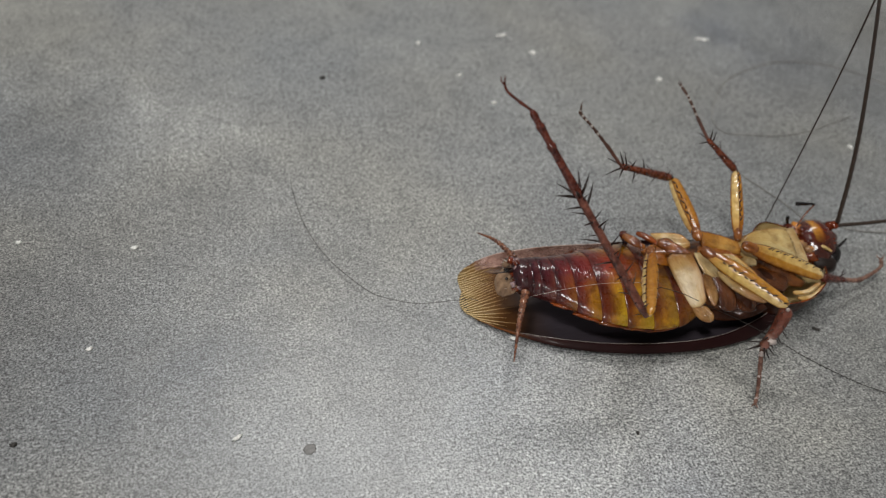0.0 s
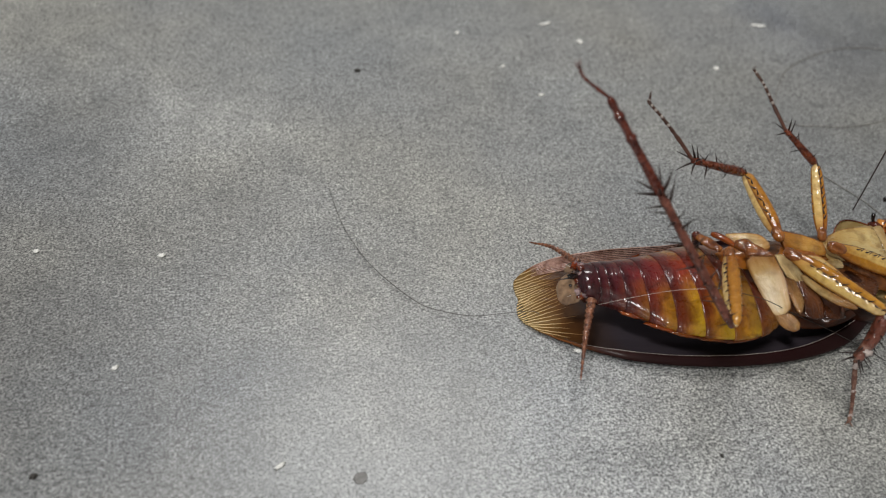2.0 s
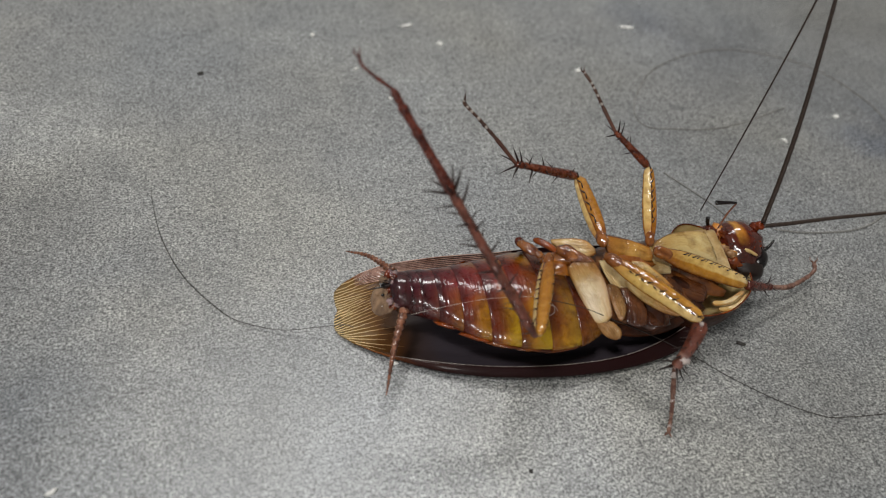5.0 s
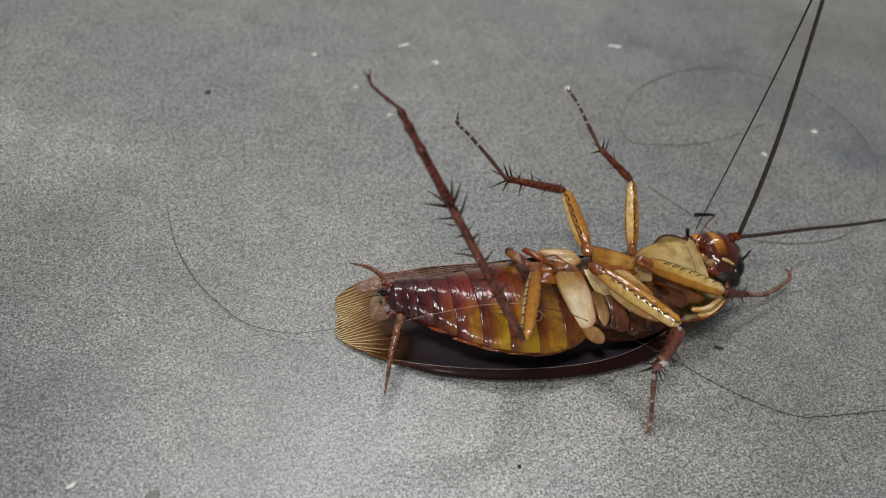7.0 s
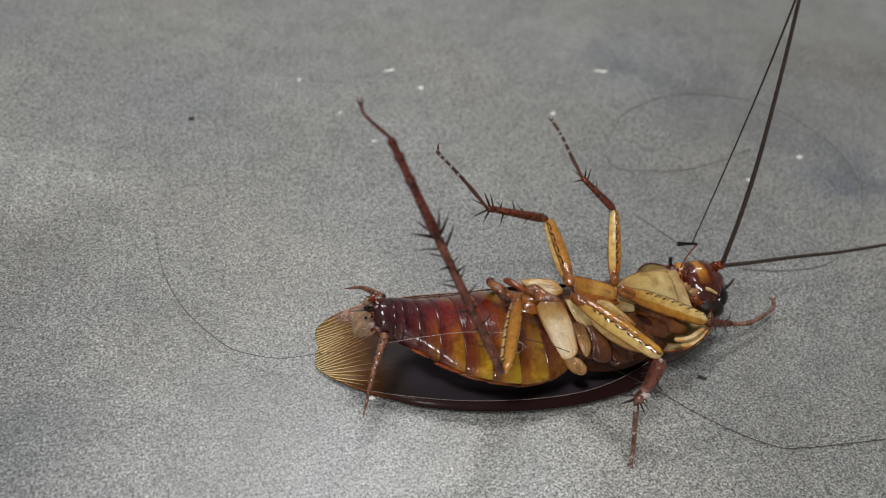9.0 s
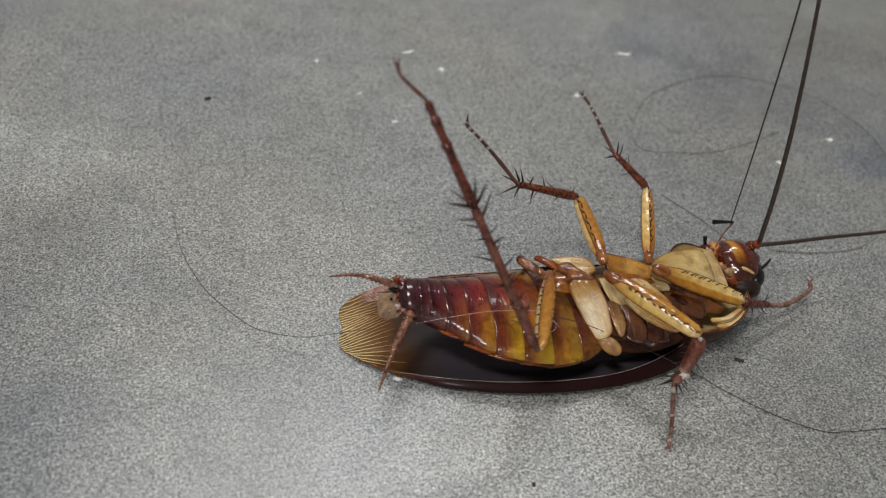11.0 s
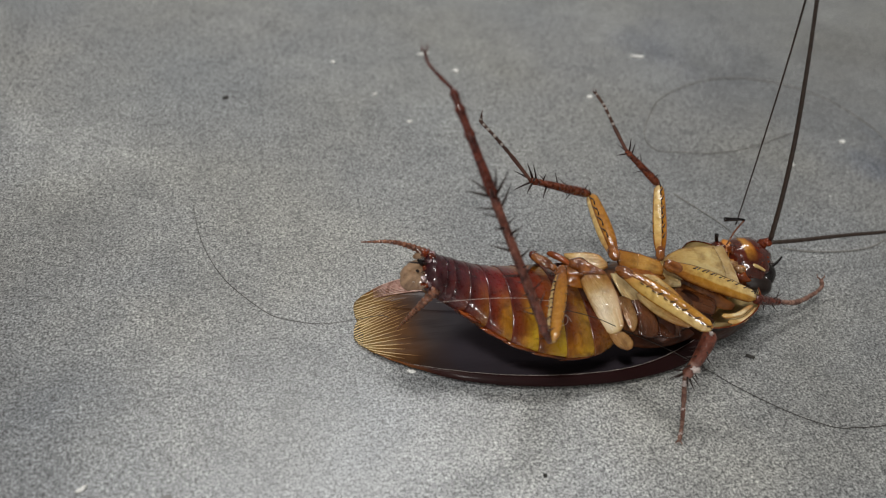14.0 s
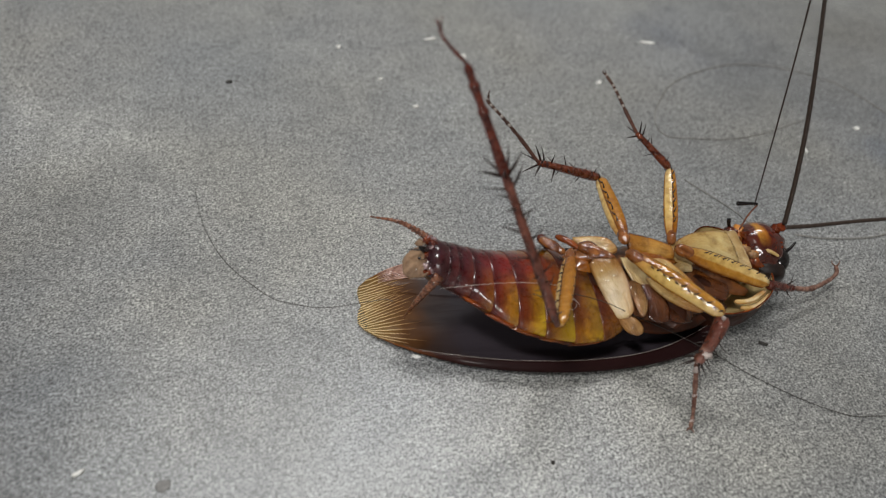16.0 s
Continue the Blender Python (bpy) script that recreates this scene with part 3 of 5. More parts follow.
def tube(bm, points, radius, n=8, flat=1.0, up=(0, 0, 1)):
    """A limb along points; radius(u) is its half-width, flat the ratio of its thickness, measured along up."""
    pts = [vec(p) for p in points]
    lengths = [0.0]
    for a, b in zip(pts, pts[1:]):
        lengths.append(lengths[-1] + (b - a).length)
    rings = []
    for i, p in enumerate(pts):
        way = (pts[min(i + 1, len(pts) - 1)] - pts[max(i - 1, 0)]).normalized()
        side = way.cross(Vector(up))
        if side.length < 1e-3:
            side = way.cross(Vector((1, 0, 0)))
        side.normalize()
        top = side.cross(way)
        r = radius(lengths[i] / lengths[-1])
        rings.append([p + side * (r * math.cos(a)) + top * (r * flat * math.sin(a)) for a in (2 * math.pi * k / n for k in range(n))])
    loft(bm, rings)


def straight(a, b, n=10, sag=(0, 0, 0)):
    a, b, s = vec(a), vec(b), Vector(sag)
    return [a.lerp(b, k / n) + s * math.sin(math.pi * k / n) for k in range(n + 1)]


def spike(bm, base, tip, r, n=5):
    base, tip = vec(base), vec(tip)
    tube(bm, [base, base.lerp(tip, 0.5), tip], lambda u: r * (1.02 - u), n)


def blob(bm, centre, axes, turn=(0, 0, 0), n=16, m=10, rough=0.0):
    """A rounded lump with half-axes in millimetres, turned by degrees, with an uneven skin."""
    c, e = vec(centre), Euler([radians(a) for a in turn]).to_matrix()
    rings = []
    for i in range(m + 1):
        lat = math.pi * (0.03 + 0.94 * i / m)
        ring = []
        for j in range(n):
            lon = 2 * math.pi * j / n
            d = Vector((-math.cos(lat), math.sin(lat) * math.cos(lon), math.sin(lat) * math.sin(lon)))
            k = 1 + rough * noise.noise(d * 2.3 + c)
            ring.append(c + e @ Vector((d.x * axes[0] * k, d.y * axes[1] * k, d.z * axes[2] * k)))
        rings.append(ring)
    loft(bm, rings)


def part(name, bm, material, parent=None, label=""):
    """One mesh object from a bmesh, under a thing or a part."""
    bmesh.ops.recalc_face_normals(bm, faces=bm.faces)
    mesh = bpy.data.meshes.new(name)
    bm.to_mesh(mesh)
    bm.free()
    mesh.materials.append(material)
    ob = new(name, mesh)
    if parent:
        ob.parent = parent
    return tagged(ob, label)


def box(name, low, high, material):
    bm = bmesh.new()
    made = bmesh.ops.create_cube(bm, size=1.0)
    for v in made["verts"]:
        v.co = Vector([l + (h - l) * (c + 0.5) for c, l, h in zip(v.co, low, high)])
    return tagged(part(name, bm, material), kind="structure")


# ---- the room ----
def room():
    bm = bmesh.new()
    steps = [-1.7, -0.6, -0.2, 0.2, 0.6, 1.7]
    grid = [[bm.verts.new((x, y, 0)) for x in steps] for y in steps]
    for r, s in zip(grid, grid[1:]):
        for k in range(len(steps) - 1):
            bm.faces.new((r[k], r[k + 1], s[k + 1], s[k]))
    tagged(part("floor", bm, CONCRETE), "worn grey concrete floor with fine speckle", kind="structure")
    box("ceiling", (-1.7, -1.7, CEILING), (1.7, 1.7, CEILING + 0.12), WALL)
    box("wall_north", (-1.7, 1.7, 0), (1.7, 1.82, CEILING), WALL)
    box("wall_south", (-1.7, -1.82, 0), (1.7, -1.7, CEILING), WALL)
    box("wall_east", (1.7, -1.82, 0), (1.82, 1.82, CEILING), WALL)
    box("wall_west", (-1.82, -1.82, 0), (-1.7, 1.82, CEILING), WALL)


# ---- the cockroach ----
roach = tagged(new("cockroach"), "brown cockroach lying on its back, amber legs raised", "insect")

# Joints between the abdomen's plates, from the thorax to the tail.
PLATES = [2.5, -1.4, -4.0, -6.5, -8.8, -10.9, -12.7, -14.0, -14.8, -16.4]


def belly(x):
    """Centre and half-axes of the abdomen at x."""
    u = (2.5 - x) / 18.9
    wide = profile([(0, 3.0), (0.12, 4.1), (0.3, 5.15), (0.5, 4.75), (0.65, 3.8), (0.78, 2.7), (0.88, 2.2), (1, 1.7)], u)
    high = profile([(0, 1.5), (0.2, 2.1), (0.4, 2.35), (0.7, 2.0), (1, 1.6)], u)
    y = profile([(0, -1.4), (0.4, -1.95), (0.8, -1.0), (1, -0.8)], u)
    z = profile([(0, 2.9), (0.3, 3.2), (0.6, 3.5), (0.8, 3.9), (1, 4.4)], u)
    return y, z, wide, high


def near_bulge(x):
    """How much wider the abdomen lies on its lower flank."""
    return profile([(0, 1.25), (0.15, 1.28), (0.3, 1.13), (0.5, 1.11), (0.69, 1.20), (0.78, 1.18), (0.88, 1.04), (1, 1)], (2.5 - x) / 18.9)


def belly_ring(x, grow, n=40):
    y, z, wide, high = belly(x)
    near, far = near_bulge(x), profile([(-16, 0.92), (-13, 0.86), (-9, 0.90), (-5, 1.0)], x)
    ring = []
    for k in range(n):
        a = 2 * math.pi * k / n
        c, s = math.cos(a), math.sin(a)
        pinch = 1 - 0.35 * abs(c) ** 3 * min(1, max(0, (x + 14) / 6))
        wave = 0.07 * noise.noise(Vector((x * 0.9, a * 1.7, 3)))
        ring.append((x + (0.35 * (1 - abs(s)) if grow > 0.1 else 0), y + (wide + grow) * c * (near if c < 0 else far), z + (high + grow * 0.7) * s * pinch + wave))
    return ring


def abdomen():
    made = []
    for i, (a, b) in enumerate(zip(PLATES, PLATES[1:])):
        bm = bmesh.new()
        end = i == len(PLATES) - 2
        xs = [a + 0.5, a + 0.2, a - 0.1, a + (b - a) * 0.3, a + (b - a) * 0.55, a + (b - a) * 0.8, b + 0.08, b - 0.03, b - 0.06]
        grows = [-0.20, -0.12, -0.07, -0.03, -0.005, 0.01, 0.025, 0.0, -0.12]
        if i > 5:
            grows = [g * 0.25 for g in grows]
        if end:
            xs = [a + 0.5, a + 0.1, a - 0.3, a - 0.7, a - 1.0, a - 1.25, a - 1.45, b]
            grows = [-0.2, -0.1, -0.02, 0.0, -0.05, -0.2, -0.5, -1.0]
        loft(bm, [belly_ring(x, g) for x, g in zip(xs, grows)])
        plate = part("abdomen_plate", bm, ABDOMEN, roach, "wine-red tail plate" if i > 4 else "")
        made.append(plate)
        if 1 <= i <= 5:
            x = (a + b) / 2
            y, z, wide, high = belly(x)
            slope = math.degrees(math.atan2(belly(b)[2] - belly(a)[2], b - a))
            for side in (-1, 1):
                out = wide * (near_bulge(x) if side < 0 else 1.0) - 0.24
                bm = bmesh.new()
                blob(bm, (x - 0.25, y + side * out, z - 0.35), ((a - b) * 0.62, 0.26, 0.2), (side * -28, 0, side * (slope + 5)), 18, 12, 0.3)
                part("side_plate", bm, SIDE_DARK if i > 3 else SIDE, plate, "dark red flank plate" if i > 3 else "amber glossy flank plate")
    tail = made[-1]
    for name, c, axes, turn in [("lower_tail_plate", (-16.8, -1.2, 4.1), (1.45, 1.35, 0.2), (16, -48, 0)), ("upper_tail_plate", (-16.5, 0.5, 4.9), (0.65, 0.6, 0.16), (-12, -42, 0))]:
        bm = bmesh.new()
        blob(bm, c, axes, turn, 20, 12, 0.18)
        part(name, bm, PLATE, tail, "thin beige tail plate")
    bm = bmesh.new()
    spike(bm, (-15.9, -0.9, 5.3), (-18.5, -0.9, 4.9), 0.16, 8)
    part("stylus", bm, SPINE, tail, "black rod at the tail's end")
    bm = bmesh.new()
    blob(bm, (-17.0, -1.3, 4.6), (0.15, 0.14, 0.12), (0, 0, 0), 10, 8)
    part("tail_spot", bm, EYE_BLACK, tail, "black dot on the tail plate")
    bm = bmesh.new()
    blob(bm, (-16.6, -0.7, 5.0), (0.75, 0.3, 0.24), (0, 30, 15), 14, 10, 0.3)
    part("tail_lobe", bm, EYE_BLACK, tail, "black glossy lobe at the tail's end")
    for c, axes, turn in [((-16.2, 0.3, 5.2), (0.5, 0.4, 0.4), (0, 30, 20)), ((-16.0, -1.5, 4.5), (0.5, 0.6, 0.4), (0, -10, -20)), ((-15.9, -0.5, 5.6), (0.5, 0.45, 0.3), (0, 40, 0)), ((-16.2, -1.0, 4.9), (0.45, 0.3, 0.35), (0, 0, 30)), ((-15.8, 0.7, 4.8), (0.5, 0.4, 0.5), (0, 10, 0)), ((-16.2, -2.2, 4.1), (0.35, 0.3, 0.3), (0, 0, 0))]:
        bm = bmesh.new()
        blob(bm, c, axes, turn, 12, 8, 0.6)
        part("tail_lobe", bm, HEAD, tail, "small dark lobe at the tail's end")
    for c, axes, turn in [((-15.9, -0.1, 5.75), (0.35, 0.3, 0.25), (0, 20, 20)), ((-16.1, -0.9, 5.45), (0.3, 0.25, 0.25), (0, 0, -20)), ((-16.4, -1.9, 4.5), (0.25, 0.45, 0.2), (0, 10, -30)), ((-15.9, -2.3, 4.4), (0.3, 0.25, 0.25), (0, 0, 10)), ((-16.2, 0.4, 5.4), (0.3, 0.2, 0.25), (0, 0, 40))]:
        bm = bmesh.new()
        blob(bm, c, axes, turn, 12, 8, 0.7)
        part("tail_skin", bm, GREY_SKIN, tail, "wet pinkish-grey skin fold at the tail's end")
    rng = random.Random(5)
    for k in range(14):
        base = Vector((-16.2 - rng.random() * 0.4, rng.uniform(-2.0, 0.9), rng.uniform(3.9, 5.5)))
        bm = bmesh.new()
        spike(bm, base, base + Vector((-rng.uniform(0.4, 0.9), rng.uniform(-0.5, 0.5), rng.uniform(-0.2, 0.5))), 0.05, 4)
        part("bristle", bm, GRIT_WHITE if k % 4 == 0 else SPINE, tail)
    return made


def cercus(base, bend, tip, parent, girth=0.37):
    """A jointed tail feeler of some fifteen beads."""
    pts = curve_through([base, bend, tip], 45)
    bm = bmesh.new()
    tube(bm, pts, lambda u: (girth * (1 - u) ** 0.9 + 0.05) * (1 + 0.15 * math.sin(u * 2 * math.pi * 14)), 12)
    return part("cercus", bm, CERCUS, parent, "rust-brown jointed tail feeler")


# Outline of the folded wings: half-width of the outer rim along x.
RIMS = [(-21.0, 3.6), (-19.0, 4.2), (-17.0, 4.8), (-13.0, 5.85), (-8.0, 6.55), (-2.0, 7.0), (3.0, 6.8), (8.0, 5.6), (11.5, 4.2)]


def rim(x):
    return profile(RIMS, x)


def wing_axis(x):
    return profile([(-21, 1.25), (-17, 0.52), (-12, -0.56), (-6, -1.2), (4, -1.2), (12, -0.4)], x)


def wing_height(x, turn, rise=0.56):
    """Height of the boat formed by the folded wings, at an angle across it from the keel."""
    lift = profile([(-20.8, 0.22), (-18, 0.5), (-10, 1.0), (2, 1.12), (12, 1.0)], x)
    floor = profile([(-20.8, 0.055), (-17, 0.07), (-10, 0.11), (6, 0.2), (12, 0.5)], x)
    return floor + rise * lift * (1 - math.cos(turn)) ** 2.7


def wing(side, inner, top, label):
    """One forewing. side: -1 near, 1 far; inner: how far it reaches past the axis; top: height above the other."""
    start = -20.75 if side < 0 else -20.35
    xs = [start + 32.2 * (k / 80) ** 2.0 for k in range(81)]
    m = 30
    rows = []
    for x in xs:
        tip = min(1.0, (x - start) / 4.6)
        arc = math.sqrt(max(0.0, 1 - (1 - tip) ** 2)) ** 0.9
        middle = 1.75 if side < 0 else 1.6
        outer = middle + (rim(x) - middle) * arc
        back = -middle + (inner + middle) * arc
        over = radians((90 + 15 * min(1.0, max(0.0, (x - start - 1.5) / 6))) if side < 0 else 82)
        low = -math.asin(max(-0.98, min(0.98, back / outer)))
        bulge = 0.0 if side > 0 else profile([(-19, 0.0), (-16, 0.2), (-12, 0.4), (0, 0.6), (3, 0.75), (5.2, 1.0), (8, 1.3), (11, 0.9)], x)
        row = []
        for j in range(m + 1):
            turn = low + (over - low) * j / m
            lap = max(0.0, min(1.0, (turn - radians(34)) / (over - radians(34))))
            out = bulge * math.sin(math.pi * lap ** 0.8) if lap < 1 else 0.0
            y = wing_axis(x) + side * (outer * math.sin(turn) + out)
            ripple = 0.03 * math.sin(y * 7 + x * 0.8) * max(0.0, min(1.0, (-14 - x) / 3))
            row.append(Vector((x, y, wing_height(x, turn, 0.56 if side < 0 else profile([(-19, 1.4), (-15, 1.9), (-10, 1.9), (-5, 1.4)], x)) + top + ripple + 0.02 * noise.noise(Vector((x * 0.5, y * 0.6, side))))))
        rows.append(row)
    bm = bmesh.new()
    normals = []
    for row in rows:
        line = []
        for j in range(m + 1):
            d = row[min(m, j + 1)] - row[max(0, j - 1)]
            n = Vector((0, -d.z, d.y)).normalized() if abs(d.y) + abs(d.z) > 1e-6 else Vector((0, 0, 1))
            line.append(n if side > 0 else -n)
        normals.append(line)
    under = [[p - n * 0.05 for p, n in zip(row, line)] for row, line in zip(rows, normals)]
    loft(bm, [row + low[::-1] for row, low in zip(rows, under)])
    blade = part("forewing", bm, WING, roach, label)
    bm = bmesh.new()
    tube(bm, [row[-1] for row in rows[30:]], lambda u: 0.030, 6)
    part("wing_rim", bm, RIM, blade, "pale glossy rim")
    # veins run obliquely to the tip's margin: y at the margin, slope
    fan = [(4.6, 0.55), (4.0, 0.48), (3.2, 0.36), (2.4, 0.27), (1.6, 0.27), (0.6, 0.30)] if side > 0 else [(1.7, 0.40), (0.9, 0.44), (0.0, 0.44), (-0.8, 0.34), (-1.5, 0.08), (-2.0, -0.30), (-2.4, -0.66)]
    count = 16 if side > 0 else 19
    for k in range(count):
        q = k / (count - 1) * (len(fan) - 1)
        a = min(len(fan) - 2, int(q))
        y0, slope = (fan[a][n] + (fan[a + 1][n] - fan[a][n]) * (q - a) for n in (0, 1))
        end = -15.0 - 0.7 * (k % 3) - (0.9 if side < 0 and k > 15 else 0)
        line = []
        for row in rows:
            x = row[0].x
            if x > end:
                break
            y = y0 + slope * (x + 20.2) - 0.012 * slope * (x + 20.2) ** 2 + 0.014 * math.sin(x * 6.5 + k * 1.9)
            for p, r in zip(row, row[1:]):
                if (p.y - y) * (r.y - y) <= 0 and abs(p.y - r.y) > 1e-5:
                    line.append(p.lerp(r, (y - p.y) / (r.y - p.y)) + Vector((0, 0, 0.02)))
                    break
        if len(line) > 3:
            bm = bmesh.new()
            tube(bm, line, lambda u: 0.042 * (1 - 0.7 * u * u), 6)
            part("vein", bm, VEIN, blade)
    if side < 0:
        # fine glossy ribs inside the near wing's edge
        for k in range(6):
            line = []
            for i in range(46):
                at = min(len(rows) - 1, 26 + i)
                j = (0.70 + 0.045 * k + 0.015 * math.sin(i * 0.4 + k)) * m
                a = int(j)
                line.append(rows[at][a].lerp(rows[at][a + 1], j - a) + normals[at][a] * 0.015)
            bm = bmesh.new()
            tube(bm, line, lambda u: 0.028 * (1 - 0.5 * abs(2 * u - 1)), 5)
            part("edge_rib", bm, RIB, blade, "fine glossy dark rib")
    if side > 0:
        # ribs of the far wing's folded edge beside the belly
        for k in range(10):
            line = []
            for i in range(30):
                row = rows[min(len(rows) - 1, int(round(20 + i * 1.3)))]
                j = (0.76 + 0.24 * k / 9) * m - 0.01
                a = int(j)
                line.append(row[a].lerp(row[min(m, a + 1)], j - a) + Vector((0, -0.06, 0.05)))
            bm = bmesh.new()
            tube(bm, line, lambda u: 0.095 * min(1.0, 0.1 + u * 5) * (1 - 0.6 * u), 6)
            part("edge_rib", bm, EDGE_VEIN, blade, "pinkish-brown rib along the wing's edge")
    return blade


def thorax():
    bm = bmesh.new()
    rings = []
    for k in range(18):
        x = 1.0 + 13.6 * k / 17
        wide = profile([(1, 4.0), (6, 4.5), (11, 3.7), (14.6, 1.8)], x)
        high = profile([(1, 1.9), (6, 2.0), (11, 1.6), (14.6, 1.0)], x)
        y = profile([(1, -1.8), (7, -1.5), (14.6, 0.0)], x)
        z = profile([(1, 3.3), (7, 3.3), (14.6, 3.4)], x)
        rings.append([(x, y + wide * math.cos(a), z + high * math.sin(a) + 0.25 * noise.noise(Vector((x, a * 2, 1)))) for a in (2 * math.pi * j / 24 for j in range(24))])
    loft(bm, rings)
    part("thorax", bm, CORE, roach, "brown soft thorax")
    # the neck shield is a shallow dish: cream inside, dark brown on its back
    inside, back = [], []
    for k in range(25):
        u = k / 24
        x = 6.1 + 10.7 * u
        w = profile([(0, 2.6), (0.15, 4.6), (0.35, 5.7), (0.565, 5.7), (0.713, 5.1), (0.852, 4.1), (0.921, 3.25), (0.96, 2.6), (1, 0.9)], u)
        reach = profile([(0, 0.15), (0.35, 0.45), (0.55, 0.85), (0.7, 1.0), (1, 1.0)], u)
        top, low, deep = [], [], []
        for j in range(25):
            q = math.sin(math.pi / 2 * (2 * j / 24 - 1))
            y = -0.7 + 0.2 * u + w * q * (reach if q > 0 else 1.0)
            edge = 0.95 + 2.6 * (1 - (1 - abs(q) ** 4) * (1 - abs(2 * u - 1) ** 6))
            top.append((x, y, edge + 0.08))
            low.append((x, y, edge - 0.02))
            deep.append((x, y, 0.12 + 3.4 * (1 - (1 - abs(q) ** 10) * (1 - abs(2 * u - 1) ** 12))))
        inside.append(top + low[::-1])
        back.append([(p[0], p[1], p[2] - 0.12) for p in top] + deep[::-1])
    bm = bmesh.new()
    loft(bm, inside)
    shield = part("pronotum", bm, PALE_SHIELD, roach, "cream neck shield with dark brown back")
    bm = bmesh.new()
    loft(bm, back)
    part("shield_back", bm, BACK, shield, "dark brown back of the shield")
    edge = [ring[0] for ring in inside] + [ring[24] for ring in inside[::-1]]
    bm = bmesh.new()
    tube(bm, [Vector(q) for q in edge], lambda u: 0.07, 8)
    part("shield_rim", bm, BROWN, shield, "brown rim")
    # plates between the leg bases
    leaf("thorax_flank", (1.2, -5.7, 3.0), (9.6, -5.2, 2.7), [(0, 0.5), (0.3, 1.3), (0.7, 1.3), (1, 0.4)], [(0, 0.6), (0.5, 1.9), (1, 0.6)], FLANK, MEMBRANE, roach, "dark brown flank under the hips", 0.3)
    leaf("thorax_plate", (3.3, -3.0, 5.3), (5.6, -7.0, 3.4), [(0, 0.4), (0.5, 1.0), (0.85, 1.0), (1, 0.5)], [(0, 0.4), (0.5, 1.1), (0.85, 1.2), (1, 0.6)], FLANK, MEMBRANE, roach, "glossy brown plate behind the hip", 0.1)
    leaf("thorax_plate", (6.9, -2.1, 5.0), (10.5, -5.5, 3.2), [(0, 0.51), (0.4, 1.12), (0.8, 1.12), (1, 0.3)], [(0, 0.41), (0.5, 1.01), (1, 0.3)], FLANK, MEMBRANE, roach, "dark brown plate between the legs")
    slab("thorax_plate", [(1.4, -1.3, 6.5), (1.7, -2.6, 6.0), (2.1, -3.7, 5.5)], [(2.8, -1.5, 6.2), (3.4, -2.7, 5.8), (3.8, -4.0, 5.3)], BELOW, CREAM_SKIN, roach, "soft pinkish-cream skin between the hips", 0.1, 0.5, 40)
    slab("thorax_plate", [(1.3, -3.5, 5.8), (1.6, -5.2, 5.1), (1.8, -6.6, 4.6)], [(2.6, -3.6, 5.6), (2.8, -5.5, 4.9), (2.2, -6.7, 4.5)], BELOW, TAN_LEAF, roach, "narrow tan plate behind the hip", 0.2, 0.3, 30)
    slab("thorax_plate", [(2.7, -3.2, 5.6), (2.9, -5.3, 4.8), (2.5, -6.9, 4.2)], [(4.3, -3.8, 5.2), (4.8, -5.6, 4.5), (4.4, -7.2, 3.9)], BELOW, BROWN_LEAF, roach, "glossy brown plate behind the hip", 0.25, 0.5, 40)
    slab("thorax_plate", [(4.4, -3.4, 5.1), (4.8, -5.2, 4.4), (4.6, -7.0, 3.8)], [(6.1, -4.5, 4.6), (6.8, -6.0, 4.0), (6.6, -7.1, 3.6)], BELOW, BROWN_LEAF, roach, "glossy brown plate below the middle hip", 0.2, 0.5, 40)
    slab("thorax_plate", [(6.0, -0.1, 6.5), (5.9, -1.5, 6.0), (5.7, -2.7, 5.6)], [(8.2, 0.1, 6.4), (8.1, -1.0, 6.0), (7.7, -2.2, 5.6)], BELOW, CREAM_AMBER_HIP, roach, "amber skin between the far legs", 0.15, 0.5, 60)
    slab("thorax_plate", [(6.3, -1.5, 5.9), (7.3, -1.5, 5.9), (8.1, -1.9, 5.6)], [(6.2, -2.5, 5.6), (7.1, -2.7, 5.4), (8.1, -2.7, 5.3)], BELOW, CREAM_SKIN, roach, "soft pinkish-cream fold between the legs", 0.3, 0.4)
    slab("thorax_plate", [(7.6, -2.4, 5.2), (9.4, -2.9, 4.8), (11.4, -3.7, 4.4)], [(7.1, -3.0, 5.0), (8.8, -4.6, 4.3), (10.6, -5.3, 3.9)], BELOW, BROWN_LEAF, roach, "glossy brown plate under the front leg", 0.3, 0.5, 30)
    slab("thorax_plate", [(3.8, -1.7, 6.4), (5.2, -3.2, 6.0), (6.6, -4.6, 5.7)], [(5.2, -2.3, 6.8), (6.3, -3.6, 6.4), (7.3, -4.9, 5.9)], FLANK, CREAM_AMBER, roach, "tan plate between the legs", 0.25)
    slab("thorax_plate", [(12.4, 1.1, 6.1), (13.6, 1.3, 6.1), (13.9, 0.7, 5.8)], [(11.8, -1.9, 5.1), (13.0, -2.6, 4.7), (14.3, -3.0, 4.5)], BELOW, CREAM_SKIN, roach, "soft cream skin of the neck", 0.2, 0.5, 40)
    slab("thorax_plate", [(11.2, 2.2, 5.1), (12.6, 2.1, 5.4), (14.2, 2.0, 5.4)], [(11.4, 0.4, 5.4), (12.9, 0.0, 5.2), (14.6, -0.4, 4.8)], (-0.25, -0.4, 0.85), CREAM_SKIN, roach, "cream plate beside the head", 0.3)
